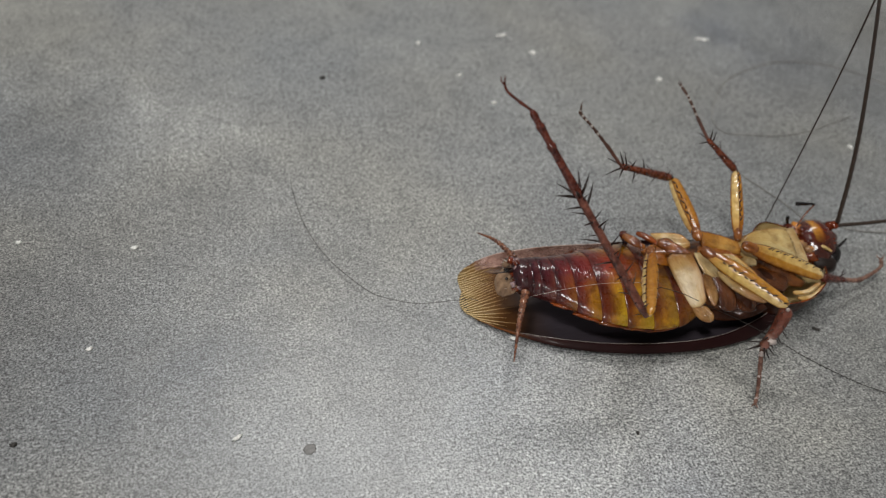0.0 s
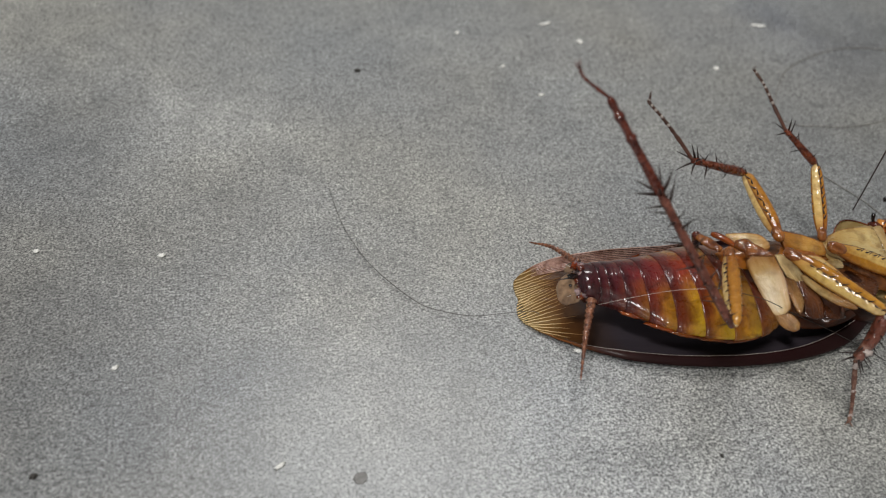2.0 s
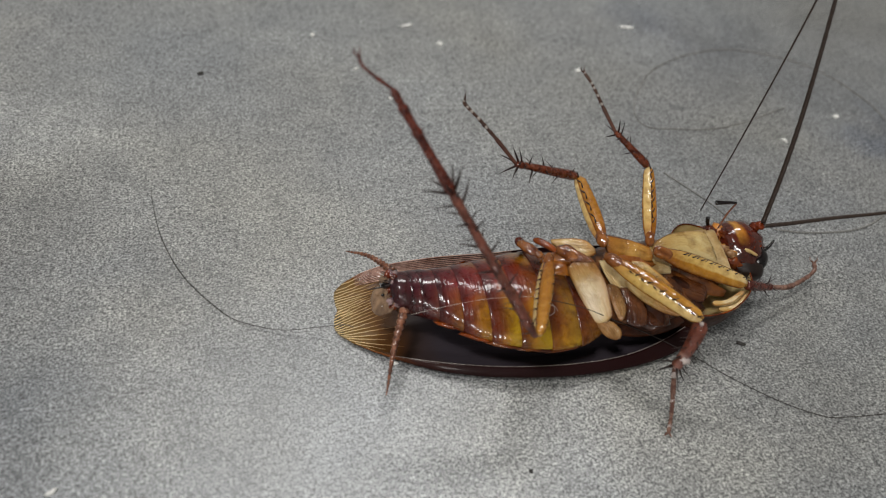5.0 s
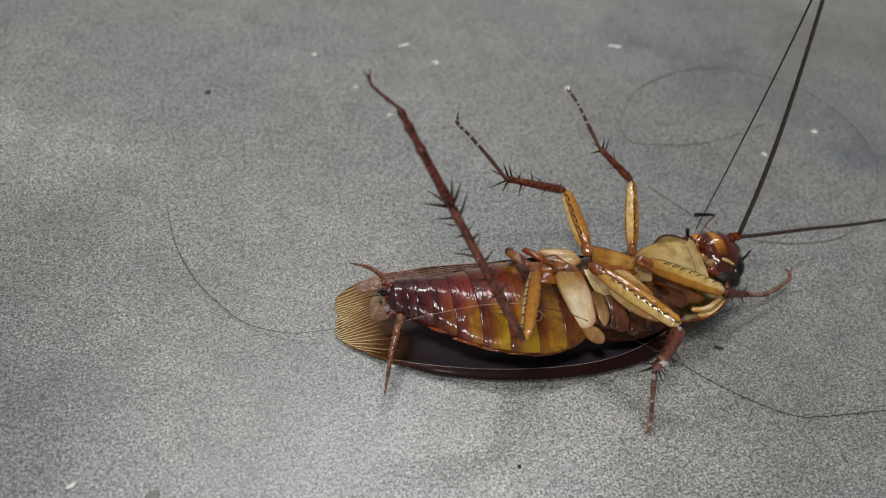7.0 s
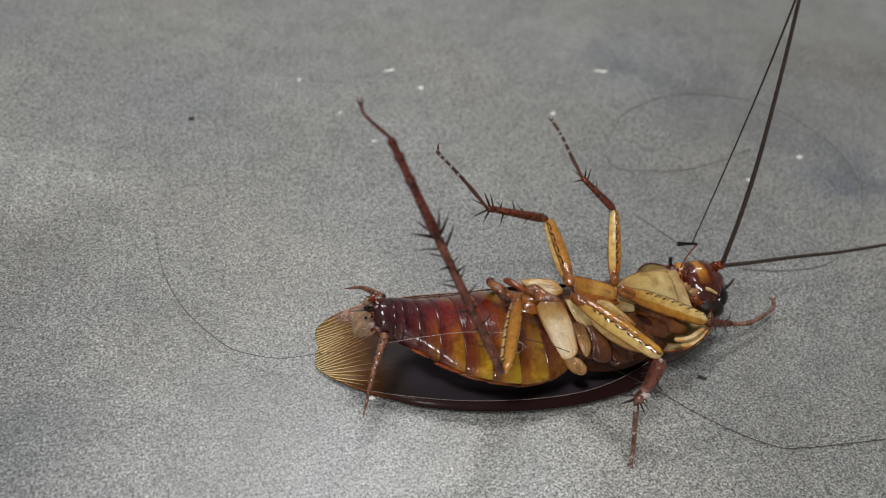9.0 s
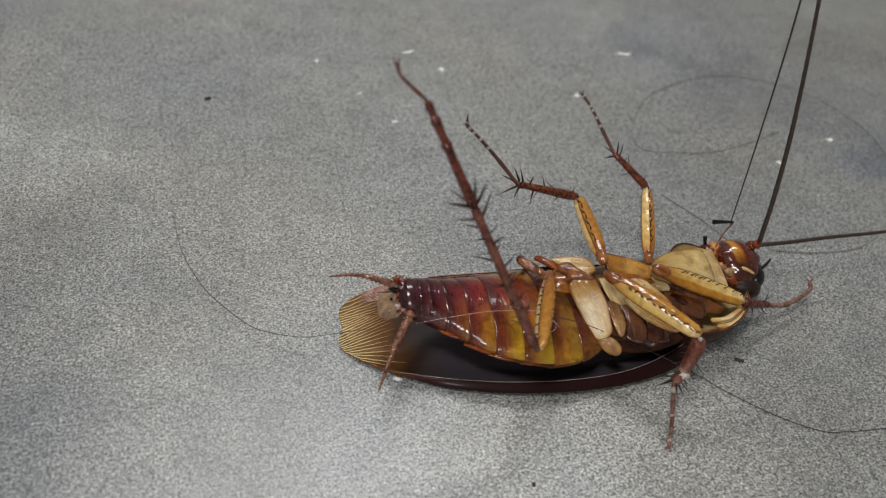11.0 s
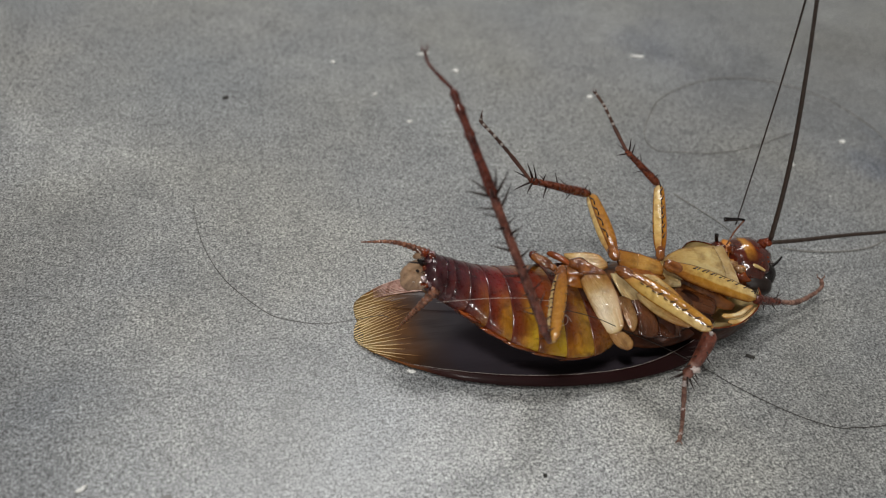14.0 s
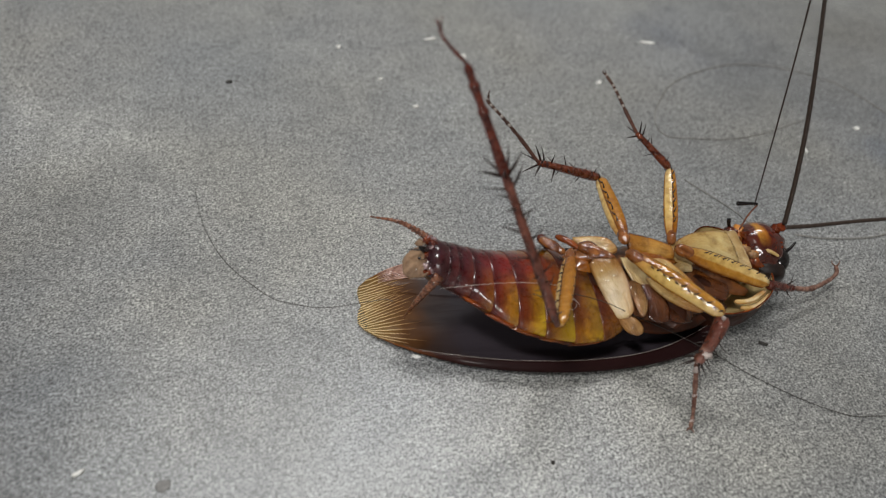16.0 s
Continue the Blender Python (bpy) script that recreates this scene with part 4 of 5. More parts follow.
    slab("shield_fold", [(11.7, -5.5, 3.5), (13.4, -5.3, 3.4), (15.2, -4.3, 3.6)], [(12.0, -6.0, 3.3), (13.7, -5.7, 3.3), (15.3, -4.4, 3.6)], BELOW, CREAM, roach, "cream fold inside the neck shield", 0.25, 0.2)
    for c, axes, turn, mat in [
        ((4.4, -1.4, 5.9), (2.4, 1.1, 0.7), (-15, 8, -8), TAN),
        ((8.6, -0.8, 5.6), (2.8, 1.3, 0.7), (-10, 8, -6), CREAM_SKIN), ((11.6, 0.3, 4.5), (2.4, 1.7, 0.8), (0, 12, 6), CREAM_SKIN), ((-1.0, -0.4, 5.2), (2.4, 1.4, 0.9), (0, -8, 0), TAN)]:
        bm = bmesh.new()
        blob(bm, c, axes, turn, rough=0.3)
        part("thorax_plate", bm, mat, roach, "pale soft plate" if mat is CREAM_SKIN else "")


# ---- legs ----
BELOW = (0.09, -0.36, 1.0)  # the way the underside of the thorax faces


def leaf(name, a, b, left, right, up, material, parent, label="", dome=0.45, bow=0.0):
    """A flat, slightly domed plate from a to b; left and right: its half-widths along the way."""
    a, b, up = vec(a), vec(b), Vector(up).normalized()
    way = (b - a).normalized()
    side = way.cross(up).normalized()
    top = side.cross(way)
    rings = []
    for i in range(17):
        u = i / 16
        wl, wr = profile(left, u), profile(right, u)
        p = a.lerp(b, u) + top * bow * math.sin(math.pi * u)
        full = math.sqrt(max(0.05, 1 - (2 * u - 1) ** 4))
        over, under = [], []
        for k in range(11):
            q = 1 - 2 * k / 10
            w = side * (wl * q if q > 0 else wr * q)
            h = (1 - abs(q) ** 2.6) * full
            skin = 0.05 * noise.noise((p + w) * 1.1)
            over.append(p + w + top * (dome * h + skin + 0.04))
            under.append(p + w - top * (0.35 * h + 0.04))
        rings.append(over + under[::-1])
    bm = bmesh.new()
    loft(bm, rings)
    return part(name, bm, material, parent, label)



def evenly(points, n):
    """n + 1 points at equal steps along a line."""
    lengths = [0.0]
    for p, q in zip(points, points[1:]):
        lengths.append(lengths[-1] + (q - p).length)
    out = []
    for k in range(n + 1):
        want = lengths[-1] * k / n
        i = max(0, min(len(points) - 2, sum(1 for v in lengths if v < want) - 1))
        out.append(points[i].lerp(points[i + 1], (want - lengths[i]) / max(1e-6, lengths[i + 1] - lengths[i])))
    return out


def slab(name, left, right, up, material, parent, label="", dome=0.3, thick=0.3, blunt=16):
    """A domed shell plate between its two long edges."""
    up = Vector(up).normalized()
    rings = []
    for i, (a, b) in enumerate(zip(evenly(curve_through(left, 8), 18), evenly(curve_through(right, 8), 18))):
        full = math.sqrt(max(0.04, 1 - abs(i / 9 - 1) ** 5))
        middle, round_end = a.lerp(b, 0.5), max(0.25, math.sqrt(1 - abs(i / 9 - 1) ** blunt))
        a, b = middle.lerp(a, round_end), middle.lerp(b, round_end)
        over, under = [], []
        for k in range(13):
            p = a.lerp(b, k / 12)
            h = (1 - abs(k / 6 - 1) ** 3.5) * full
            over.append(p + up * (0.45 * dome * h + 0.04 * noise.noise(p * 1.3) + 0.03))
            under.append(p - up * (thick * h + 0.03))
        rings.append(over + under[::-1])
    bm = bmesh.new()
    loft(bm, rings)
    return part(name, bm, material, parent, label)



SPINE_MESH = bpy.data.meshes.new("spine")


def spine(leg, base, tip, r):
    """One spine of a leg, a slightly bent thorn on a shared mesh."""
    if not SPINE_MESH.vertices:
        bm = bmesh.new()
        rings = [[Vector((w * math.cos(a) + 0.10 * z * z, w * math.sin(a), z)) * 1000 for a in (2 * math.pi * k / 5 for k in range(5))] for z, w in ((-0.05, 0.075), (0.3, 0.065), (0.7, 0.035), (1.0, 0.006))]
        loft(bm, rings)
        bm.to_mesh(SPINE_MESH)
        bm.free()
        SPINE_MESH.materials.append(SPINE)
    ob = new("spine", SPINE_MESH)
    ob.parent = leg
    way = vec(tip) - vec(base)
    size = way.length * MM
    ob.matrix_basis = Matrix.LocRotScale(vec(base) * MM, way.to_track_quat("Z", "Y"), (size * r / 0.075, size * r / 0.075, size))
    return ob


def thigh(leg, hip, knee, wide, material, up, spines=12, spread_at=(0, 0, 1), strip=(-1, 0, 0)):
    bm = bmesh.new()
    tube(bm, straight(hip, knee, 16), lambda u: wide * profile([(0, 0.5), (0.08, 0.66), (0.2, 0.86), (0.4, 0.96), (0.7, 0.88), (0.92, 0.72), (0.97, 0.62), (1, 0.34)], u), 20, 0.6, up)
    h, k = vec(hip), vec(knee)
    way = (k - h).normalized()
    cross = way.cross(Vector(up)).normalized()
    over = cross.cross(way)
    row = Vector(spread_at)
    turn = math.atan2(row.dot(over), row.dot(cross))
    sense = 1 if (over * math.cos(turn) - cross * math.sin(turn)).dot(Vector(strip)) > 0 else -1
    uv = bm.loops.layers.uv.verify()
    for f in bm.faces:
        for loop in f.loops:
            loop[uv].uv.y = sense * (loop[uv].uv.y - turn / (2 * math.pi)) + 0.5
    ob = part("femur", bm, material, leg)
    bm = bmesh.new()
    tube(bm, straight(h - (k - h).normalized() * wide * 0.7, h.lerp(k, 0.14), 8), lambda u: wide * profile([(0, 0.35), (0.25, 0.6), (0.6, 0.62), (1, 0.5)], u), 12, 0.8, up)
    part("trochanter", bm, HIP, leg, "rust-red hip joint")
    side = way.cross(Vector(spread_at)).normalized()
    out = side.cross(way)
    for n in range(spines):
        u = 0.22 + 0.74 * n / max(1, spines - 1)
        r = wide * profile([(0, 0.8), (0.4, 1.0), (0.8, 0.76), (1, 0.5)], u)
        p = h.lerp(k, u) + out * r * 0.62 + side * r * 0.2
        spine(leg, p, p + out * 0.35 + way * 0.45 + side * 0.22 * (-1) ** n, 0.11)
        if n % 2:
            p = h.lerp(k, u) - side * r * 0.85
            spine(leg, p, p - side * 0.35 + way * 0.22, 0.11)
    return ob


def shin(leg, knee, ankle, r, material, spines, long, sag=(0, 0, 0), crown=0, taper=0.0):
    bm = bmesh.new()
    line = straight(knee, ankle, 14, sag)
    tube(bm, line, lambda u: r * (1 - taper * (1 - u)) * profile([(0, 0.7), (0.08, 1.15), (0.5, 1.0), (0.9, 0.8), (0.97, 0.95), (1, 0.6)], u), 10)
    ob = part("tibia", bm, material, leg)
    k, a = vec(knee), vec(ankle)
    way = (a - k).normalized()
    s1 = way.cross(Vector((-0.38, -0.56, 0.74))).normalized()
    s2 = s1.cross(way)
    needles = []
    for n in range(spines):
        u = min(1.0, 0.04 + 0.94 * (n + 0.35 * (n % 3)) / spines)
        ang = (0.25 if n % 2 else math.pi - 0.2) + 0.9 * math.sin(2.1 * n)
        out = s1 * math.cos(ang) + s2 * math.sin(ang)
        p = k.lerp(a, u) + Vector(sag) * math.sin(math.pi * u) + out * r * 0.7
        needles.append(spine(leg, p, p + (out * 0.9 + way * 0.5) * long * (0.85 + 0.3 * math.sin(n * 1.7)) * (0.5 + 0.55 * u if crown else 1.0), 0.065))
    for n in range(crown):
        ang = 2 * math.pi * (n + 0.3) / crown
        out = s1 * math.cos(ang) + s2 * math.sin(ang)
        p = a - way * 0.15 + out * r * 0.7
        needles.append(spine(leg, p, p + (out * 0.85 + way * 0.75) * long, 0.07))
    return ob, needles


JOINTS = (0.0, 0.42, 0.54, 0.64, 0.73, 1.0)


def foot(leg, points, r, claw, material=None, pads=(-0.45, -0.6, 0.66)):
    """Five-jointed foot, the first and last joint long, a pale pad under the end of each, two claws."""
    pts = curve_through(points, 12)
    bm = bmesh.new()

    def girth(u):
        n = max(k for k in range(5) if u >= JOINTS[k] - 1e-6)
        v = (u - JOINTS[n]) / (JOINTS[n + 1] - JOINTS[n])
        return r * (1.0 - 0.30 * u) * (0.68 + 0.36 * v ** 1.5 - 0.3 * max(0.0, v - 0.9) / 0.1)
    tube(bm, pts, girth, 8)
    way = (pts[-1] - pts[-3]).normalized()
    for s in (-1, 1):
        side = way.cross(Vector(claw)).normalized() * s
        mid = pts[-1] + way * 0.35 + side * 0.32
        tube(bm, [pts[-1], mid, mid + way * 0.12 + Vector(claw) * 0.3], lambda u: 0.11 * (1.05 - u), 5)
    ob = part("tarsus", bm, material or TARSUS, leg, "thin dusty reddish-brown foot" if material else "thin grey-brown jointed foot")
    if not material:
        for n, u in enumerate(JOINTS[1:]):
            k = min(len(pts) - 1, round((u - 0.012) * (len(pts) - 1)))
            along = (pts[k] - pts[k - 1]).normalized()
            out = Vector(pads)
            out = (out - along * out.dot(along)).normalized()
            bm = bmesh.new()
            big = r * (1.0 - 0.3 * u)
            blob(bm, pts[k] + out * big * 0.45, (big * 0.62, big * 0.62, big * (0.95 if n < 4 else 0.7)), tuple(math.degrees(a) for a in along.to_track_quat("Z", "Y").to_euler()), 10, 6, 0.15)
            part("foot_pad", bm, PAD, leg, "pale grey pad under the foot")
    return ob


FLANK = (-0.42, -0.59, 0.69)  # the way most plates of the raised flank face


def legs():
    made = {}
    # near hind leg: its long shin crosses over the belly
    leg = slab("hind_leg", [(-1.7, -1.6, 6.5), (-1.2, -3.0, 5.6), (-0.6, -4.5, 4.7), (0.0, -5.8, 3.9), (0.5, -6.3, 3.8)], [(0.1, -1.6, 7.7), (0.6, -2.4, 7.3), (1.2, -4.0, 6.3), (1.4, -5.4, 5.2), (1.5, -6.3, 4.5)], FLANK, COXA, roach, "hind leg with broad cream base and dark spiny shin", 0.35, 0.5)
    slab("hip_lobe", [(-0.3, -4.5, 4.7), (0.1, -5.8, 3.9), (0.6, -6.7, 3.3), (1.2, -7.4, 3.1)], [(0.6, -5.9, 4.0), (1.4, -6.3, 4.2), (2.0, -7.1, 3.9), (1.9, -7.7, 3.4)], FLANK, TAN_LEAF, leg, "tan lobe at the end of the hip", 0.25)
    slab("hip_plate", [(-1.9, -0.7, 7.6), (-1.8, -1.2, 7.2), (-1.7, -1.6, 6.9)], [(-1.0, -1.0, 7.8), (0.0, -2.0, 7.7), (0.6, -2.6, 7.5)], FLANK, HIP, leg, "amber hip plate", 0.25)
    leaf("hip_plate", (-2.2, -0.4, 7.2), (-0.6, -1.2, 7.3), [(0, 0.38), (0.5, 0.62), (1, 0.29)], [(0, 0.29), (0.5, 0.62), (1, 0.24)], FLANK, HIP, leg, "amber hip plate")
    thigh(leg, (-3.3, -1.5, 7.4), (-7.2, -10.4, 8.8), 0.80, THIGH, (-0.5, 0.1, 0.8), 13, (-0.7, -0.4, 0.6))
    made["shin"], made["needles"] = shin(leg, (-7.4, -10.4, 8.7), (-13.7, -4.5, 18.6), 0.43, SHIN_DUSTY, 26, 1.75, crown=5, taper=0.28)
    bm = bmesh.new()
    tube(bm, straight((-13.5, -4.7, 18.3), (-17.5, -0.9, 24.6), 40), lambda u: 0.38 * profile([(0, 0.75), (0.06, 1.1), (0.3, 0.95), (0.55, 0.9), (0.6, 1.12), (0.63, 0.8), (0.78, 0.9), (0.82, 1.1), (0.85, 0.72), (0.96, 0.85), (1, 0.4)], u), 10)
    made["long_joint"] = part("tarsus_joint", bm, TIBIA, leg, "long wine-red first joint of the foot")
    made["foot"] = foot(leg, [(-17.5, -0.9, 24.6), (-18.5, -0.6, 25.3), (-19.4, -0.2, 26.0), (-19.6, 0.2, 26.4)], 0.18, (0.2, 0.3, 0.9), TIBIA)
    # near middle leg
    leg = slab("middle_leg", [(3.3, -3.2, 5.9), (5.0, -4.9, 5.4), (7.2, -6.9, 5.1)], [(3.3, -3.8, 5.4), (4.6, -5.3, 4.9), (5.9, -6.4, 4.7), (7.1, -7.2, 4.8)], FLANK, CREAM_AMBER, roach, "middle leg with amber thigh and rust shin reaching the floor", 0.3, 0.5)
    thigh(leg, (1.9, -2.6, 7.7), (6.9, -9.8, 7.6), 0.88, PALE_THIGH, (-0.2, -0.5, 0.8), 12, (-0.1, -0.5, 0.85), (0, -0.7, -0.7))
    shin(leg, (6.9, -9.9, 7.4), (4.9, -11.5, 3.9), 0.55, DUSTY, 26, 1.25, (0.25, 0, 0), crown=4)
    foot(leg, [(4.9, -11.5, 3.9), (4.7, -12.7, 2.6), (4.3, -14.2, 1.2), (4.0, -15.0, 0.35)], 0.28, (0, -0.3, 0.6), FOOT_DUSTY)
    for c, r in [((5.5, -11.6, 4.9), 0.34), ((4.8, -12.0, 3.7), 0.30), ((6.7, -10.2, 7.6), 0.22), ((4.55, -13.3, 2.1), 0.21), ((4.1, -14.7, 0.75), 0.2)]:
        bm = bmesh.new()
        blob(bm, c, (r, r * 0.7, r * 0.9), (20, 30, 10), 12, 8, 0.9)
        part("dust_clump", bm, DUST, leg, "whitish dust stuck to the shin")
    # near front leg
    leg = slab("front_leg", [(11.2, -5.1, 4.0), (12.6, -5.1, 3.9), (14.5, -4.3, 4.0)], [(11.3, -5.6, 3.8), (13.1, -5.4, 3.7), (14.9, -4.5, 3.9)], BELOW, CREAM, roach, "front leg with pale amber thigh tucked under the head", 0.3, 0.3)
    leaf("hip_plate", (6.8, -1.1, 5.7), (12.8, -4.5, 4.0), [(0, 0.4), (0.3, 0.6), (0.6, 0.7), (0.85, 0.7), (1, 0.3)], [(0, 0.4), (0.5, 0.5), (1, 0.3)], FLANK, CORE, leg, "brown hip plate", 0.12)
    thigh(leg, (7.0, -1.6, 6.9), (15.2, -3.8, 4.2), 0.93, PALE_THIGH, (-0.1, -0.6, 0.8), 16, (0.0, 0.45, 0.9), (0, -0.7, -0.7))
    shin(leg, (15.2, -3.8, 4.0), (18.7, -3.2, 2.6), 0.42, TIBIA, 14, 0.95)
    foot(leg, [(18.7, -3.2, 2.6), (21.0, -2.8, 1.9), (23.6, -1.7, 1.6), (24.9, -0.9, 1.6), (25.1, -0.3, 1.9)], 0.32, (0, 0.6, 0.6), FOOT_DUSTY)
    # far hind leg, mostly behind the belly
    leg = slab("hind_leg", [(-2.0, 1.9, 6.1), (-0.2, 1.4, 6.5), (0.9, 1.0, 6.6), (1.5, 0.5, 6.5)], [(-1.5, 0.9, 6.0), (-0.1, 0.0, 5.9), (0.9, -0.5, 5.9), (1.9, -0.3, 6.1)], (-0.25, -0.4, 0.85), CREAM, roach, "hind leg with cream base, folded behind the belly", 0.35, 0.6)
    thigh(leg, (-3.7, -0.4, 6.8), (-5.1, 1.1, 7.0), 0.56, HIP, (0, 0, 1), 0)
    bm = bmesh.new()
    tube(bm, straight((-3.6, 1.3, 6.9), (-1.9, -0.5, 6.8), 8, (0, 0, 0.15)), lambda u: 0.33 * profile([(0, 0.6), (0.15, 1.0), (0.7, 0.9), (1, 0.5)], u), 12, 0.8)
    part("trochanter", bm, BROWN, leg, "brown hip joint")
    shin(leg, (-4.9, 1.5, 6.7), (-2.6, 4.2, 2.6), 0.36, TIBIA, 5, 0.5)
    foot(leg, [(-2.6, 4.2, 2.6), (-1.4, 4.8, 1.4), (0.2, 5.2, 0.6)], 0.22, (0, 0, 0.6))
    # far middle leg
    leg = slab("middle_leg", [(2.4, 0.7, 7.4), (4.6, 0.2, 7.0), (6.7, -0.6, 6.5)], [(2.2, -1.1, 6.8), (4.2, -1.6, 6.4), (6.5, -1.9, 6.1)], BELOW, AMBER_LEAF, roach, "middle leg raised, amber thigh and spiny rust shin", 0.25, 0.6, 40)
    thigh(leg, (2.0, -0.2, 7.5), (2.8, 8.3, 7.3), 0.82, THIGH, (-0.38, -0.56, 0.74), 9, (-0.6, -0.5, 0.6))
    shin(leg, (2.7, 8.4, 7.3), (-4.2, 6.9, 10.6), 0.40, TIBIA_RED, 16, 1.45, crown=5)
    foot(leg, [(-4.2, 6.9, 10.6), (-5.9, 7.6, 12.6), (-7.6, 8.4, 14.4), (-8.8, 9.1, 15.5), (-8.9, 9.2, 15.9)], 0.24, (0.3, 0, 0.8))
    # far front leg
    leg = slab("front_leg", [(7.2, 0.1, 6.5), (9.1, 0.8, 6.6), (11.3, 1.0, 6.5), (12.9, 0.9, 6.3)], [(7.0, -0.9, 6.2), (9.0, -1.4, 5.9), (11.1, -2.0, 5.4), (12.9, -3.0, 4.9)], BELOW, CREAM_AMBER_HIP, roach, "front leg raised, amber thigh and slim rust shin", 0.25, 0.6, 40)
    thigh(leg, (6.7, 0.0, 6.7), (9.0, 7.3, 8.8), 0.68, THIGH, (-0.38, -0.56, 0.74), 12, (-0.1, -0.6, 0.7))
    shin(leg, (9.0, 7.4, 8.8), (5.7, 9.2, 11.6), 0.34, TIBIA_RED, 10, 1.2, crown=3)
    foot(leg, [(5.7, 9.2, 11.6), (4.9, 10.8, 12.9), (4.1, 12.5, 14.3), (3.5, 13.6, 15.0)], 0.22, (0.2, 0.2, 0.8))
    return made


# ---- head ----
def head():
    bm = bmesh.new()
    blob(bm, (16.5, 0.9, 4.0), (2.5, 2.6, 2.15), (10, -12, 20), 36, 24, 0.16)
    skull = part("head", bm, SKULL, roach, "glossy red-brown head with amber face band")
    for name, c, axes, turn, mat, rough, label in [
        ("mouth_plate", (14.6, 1.9, 4.9), (0.75, 1.0, 0.8), (0, 0, 10), TAN, 0.5, "tan mouth plate"),
        ("mouth_plate", (14.6, 0.2, 4.4), (0.6, 0.75, 0.7), (0, 0, -20), HONEY, 0.4, "pale soft mouth part"),
        ("mouth_plate", (15.4, -0.5, 4.6), (0.7, 0.5, 0.55), (0, 0, -30), TAN, 0.6, ""),
        ("maxilla", (14.0, 2.0, 5.2), (0.55, 0.7, 0.5), (0, 20, 30), HEAD, 0.5, "dark glossy mouth part"),
        ("maxilla", (13.9, 1.0, 5.1), (0.45, 0.6, 0.45), (0, 0, -20), HEAD, 0.6, "dark glossy mouth part"),
        ("maxilla", (14.9, 1.2, 5.6), (0.45, 0.5, 0.4), (0, 0, 10), BROWN, 0.6, "brown glossy mouth part"),
        ("labium", (14.4, -0.2, 5.0), (0.6, 0.35, 0.4), (0, 0, -35), LABIUM, 0.5, "beige soft lip"),
        ("labium", (15.0, -0.7, 4.8), (0.55, 0.35, 0.4), (0, 0, -25), LABIUM, 0.5, "beige soft lip"),
        ("labium", (14.0, -0.9, 4.6), (0.5, 0.4, 0.35), (0, 0, -10), LABIUM, 0.5, "beige soft lip"),
        ("mandible", (15.2, -1.1, 4.0), (0.8, 0.6, 0.7), (0, 0, -10), BROWN, 0.5, "brown jaw"),
        ("brow", (17.5, 0.4, 5.2), (0.9, 1.1, 0.6), (0, 0, -20), HEAD, 0.3, ""),
        ("eye", (18.0, -0.6, 3.6), (1.0, 1.25, 1.3), (0, 10, -25), EYE_BLACK, 0.0, "black glossy compound eye"),
        ("cheek", (16.6, -1.0, 3.0), (2.0, 1.3, 1.5), (0, 0, -15), CHEEK, 0.15, "black cheek below the jaw"),
        ("antenna_socket", (18.5, 1.4, 6.0), (0.42, 0.45, 0.4), (0, 0, 0), HEAD, 0.3, ""),
        ("antenna_socket", (18.3, 1.7, 5.6), (0.5, 0.5, 0.45), (0, 0, 0), HEAD, 0.3, "")]:
        bm = bmesh.new()
        blob(bm, c, axes, turn, 18, 12, rough)
        part(name, bm, mat, skull, label)
    for name, pts, r0, r1, mat, label in [
        ("labial_palp", [(15.9, -0.6, 5.3), (16.5, -1.0, 5.3), (17.2, -1.3, 5.0)], 0.2, 0.12, PALE_SHIELD, "cream mouth feeler"),
        ("labial_palp", [(16.2, -0.1, 5.5), (16.7, -0.3, 5.6), (17.2, -0.3, 5.4)], 0.14, 0.12, PALE_SHIELD, ""),
        ("palp", [(14.6, 1.9, 5.4), (15.2, 2.3, 6.8), (15.9, 2.5, 8.0)], 0.08, 0.09, CERCUS, "jointed grey-brown mouth feeler"),
        ("palp_tip", [(15.9, 2.5, 8.05), (15.4, 2.55, 8.1), (14.9, 2.6, 8.1)], 0.1, 0.16, EYE_BLACK, "black joint of the mouth feeler"),
        ("palp_tip", [(14.9, 2.6, 8.1), (14.4, 2.65, 8.1), (13.9, 2.7, 8.1)], 0.16, 0.22, EYE_BLACK, "black end of the mouth feeler"),
        ("palp", [(14.2, 2.3, 5.0), (13.9, 2.6, 5.6), (13.8, 2.8, 6.2)], 0.14, 0.2, EYE_BLACK, "short black mouth feeler"),
        ("palp", [(18.6, -0.3, 4.4), (19.3, 0.0, 4.6), (19.9, 0.4, 4.9)], 0.2, 0.1, EYE_BLACK, "black mouth feeler")]:
        bm = bmesh.new()
        tube(bm, curve_through(pts, 6), lambda u: r0 + (r1 - r0) * u, 8)
        part(name, bm, mat, skull, label)


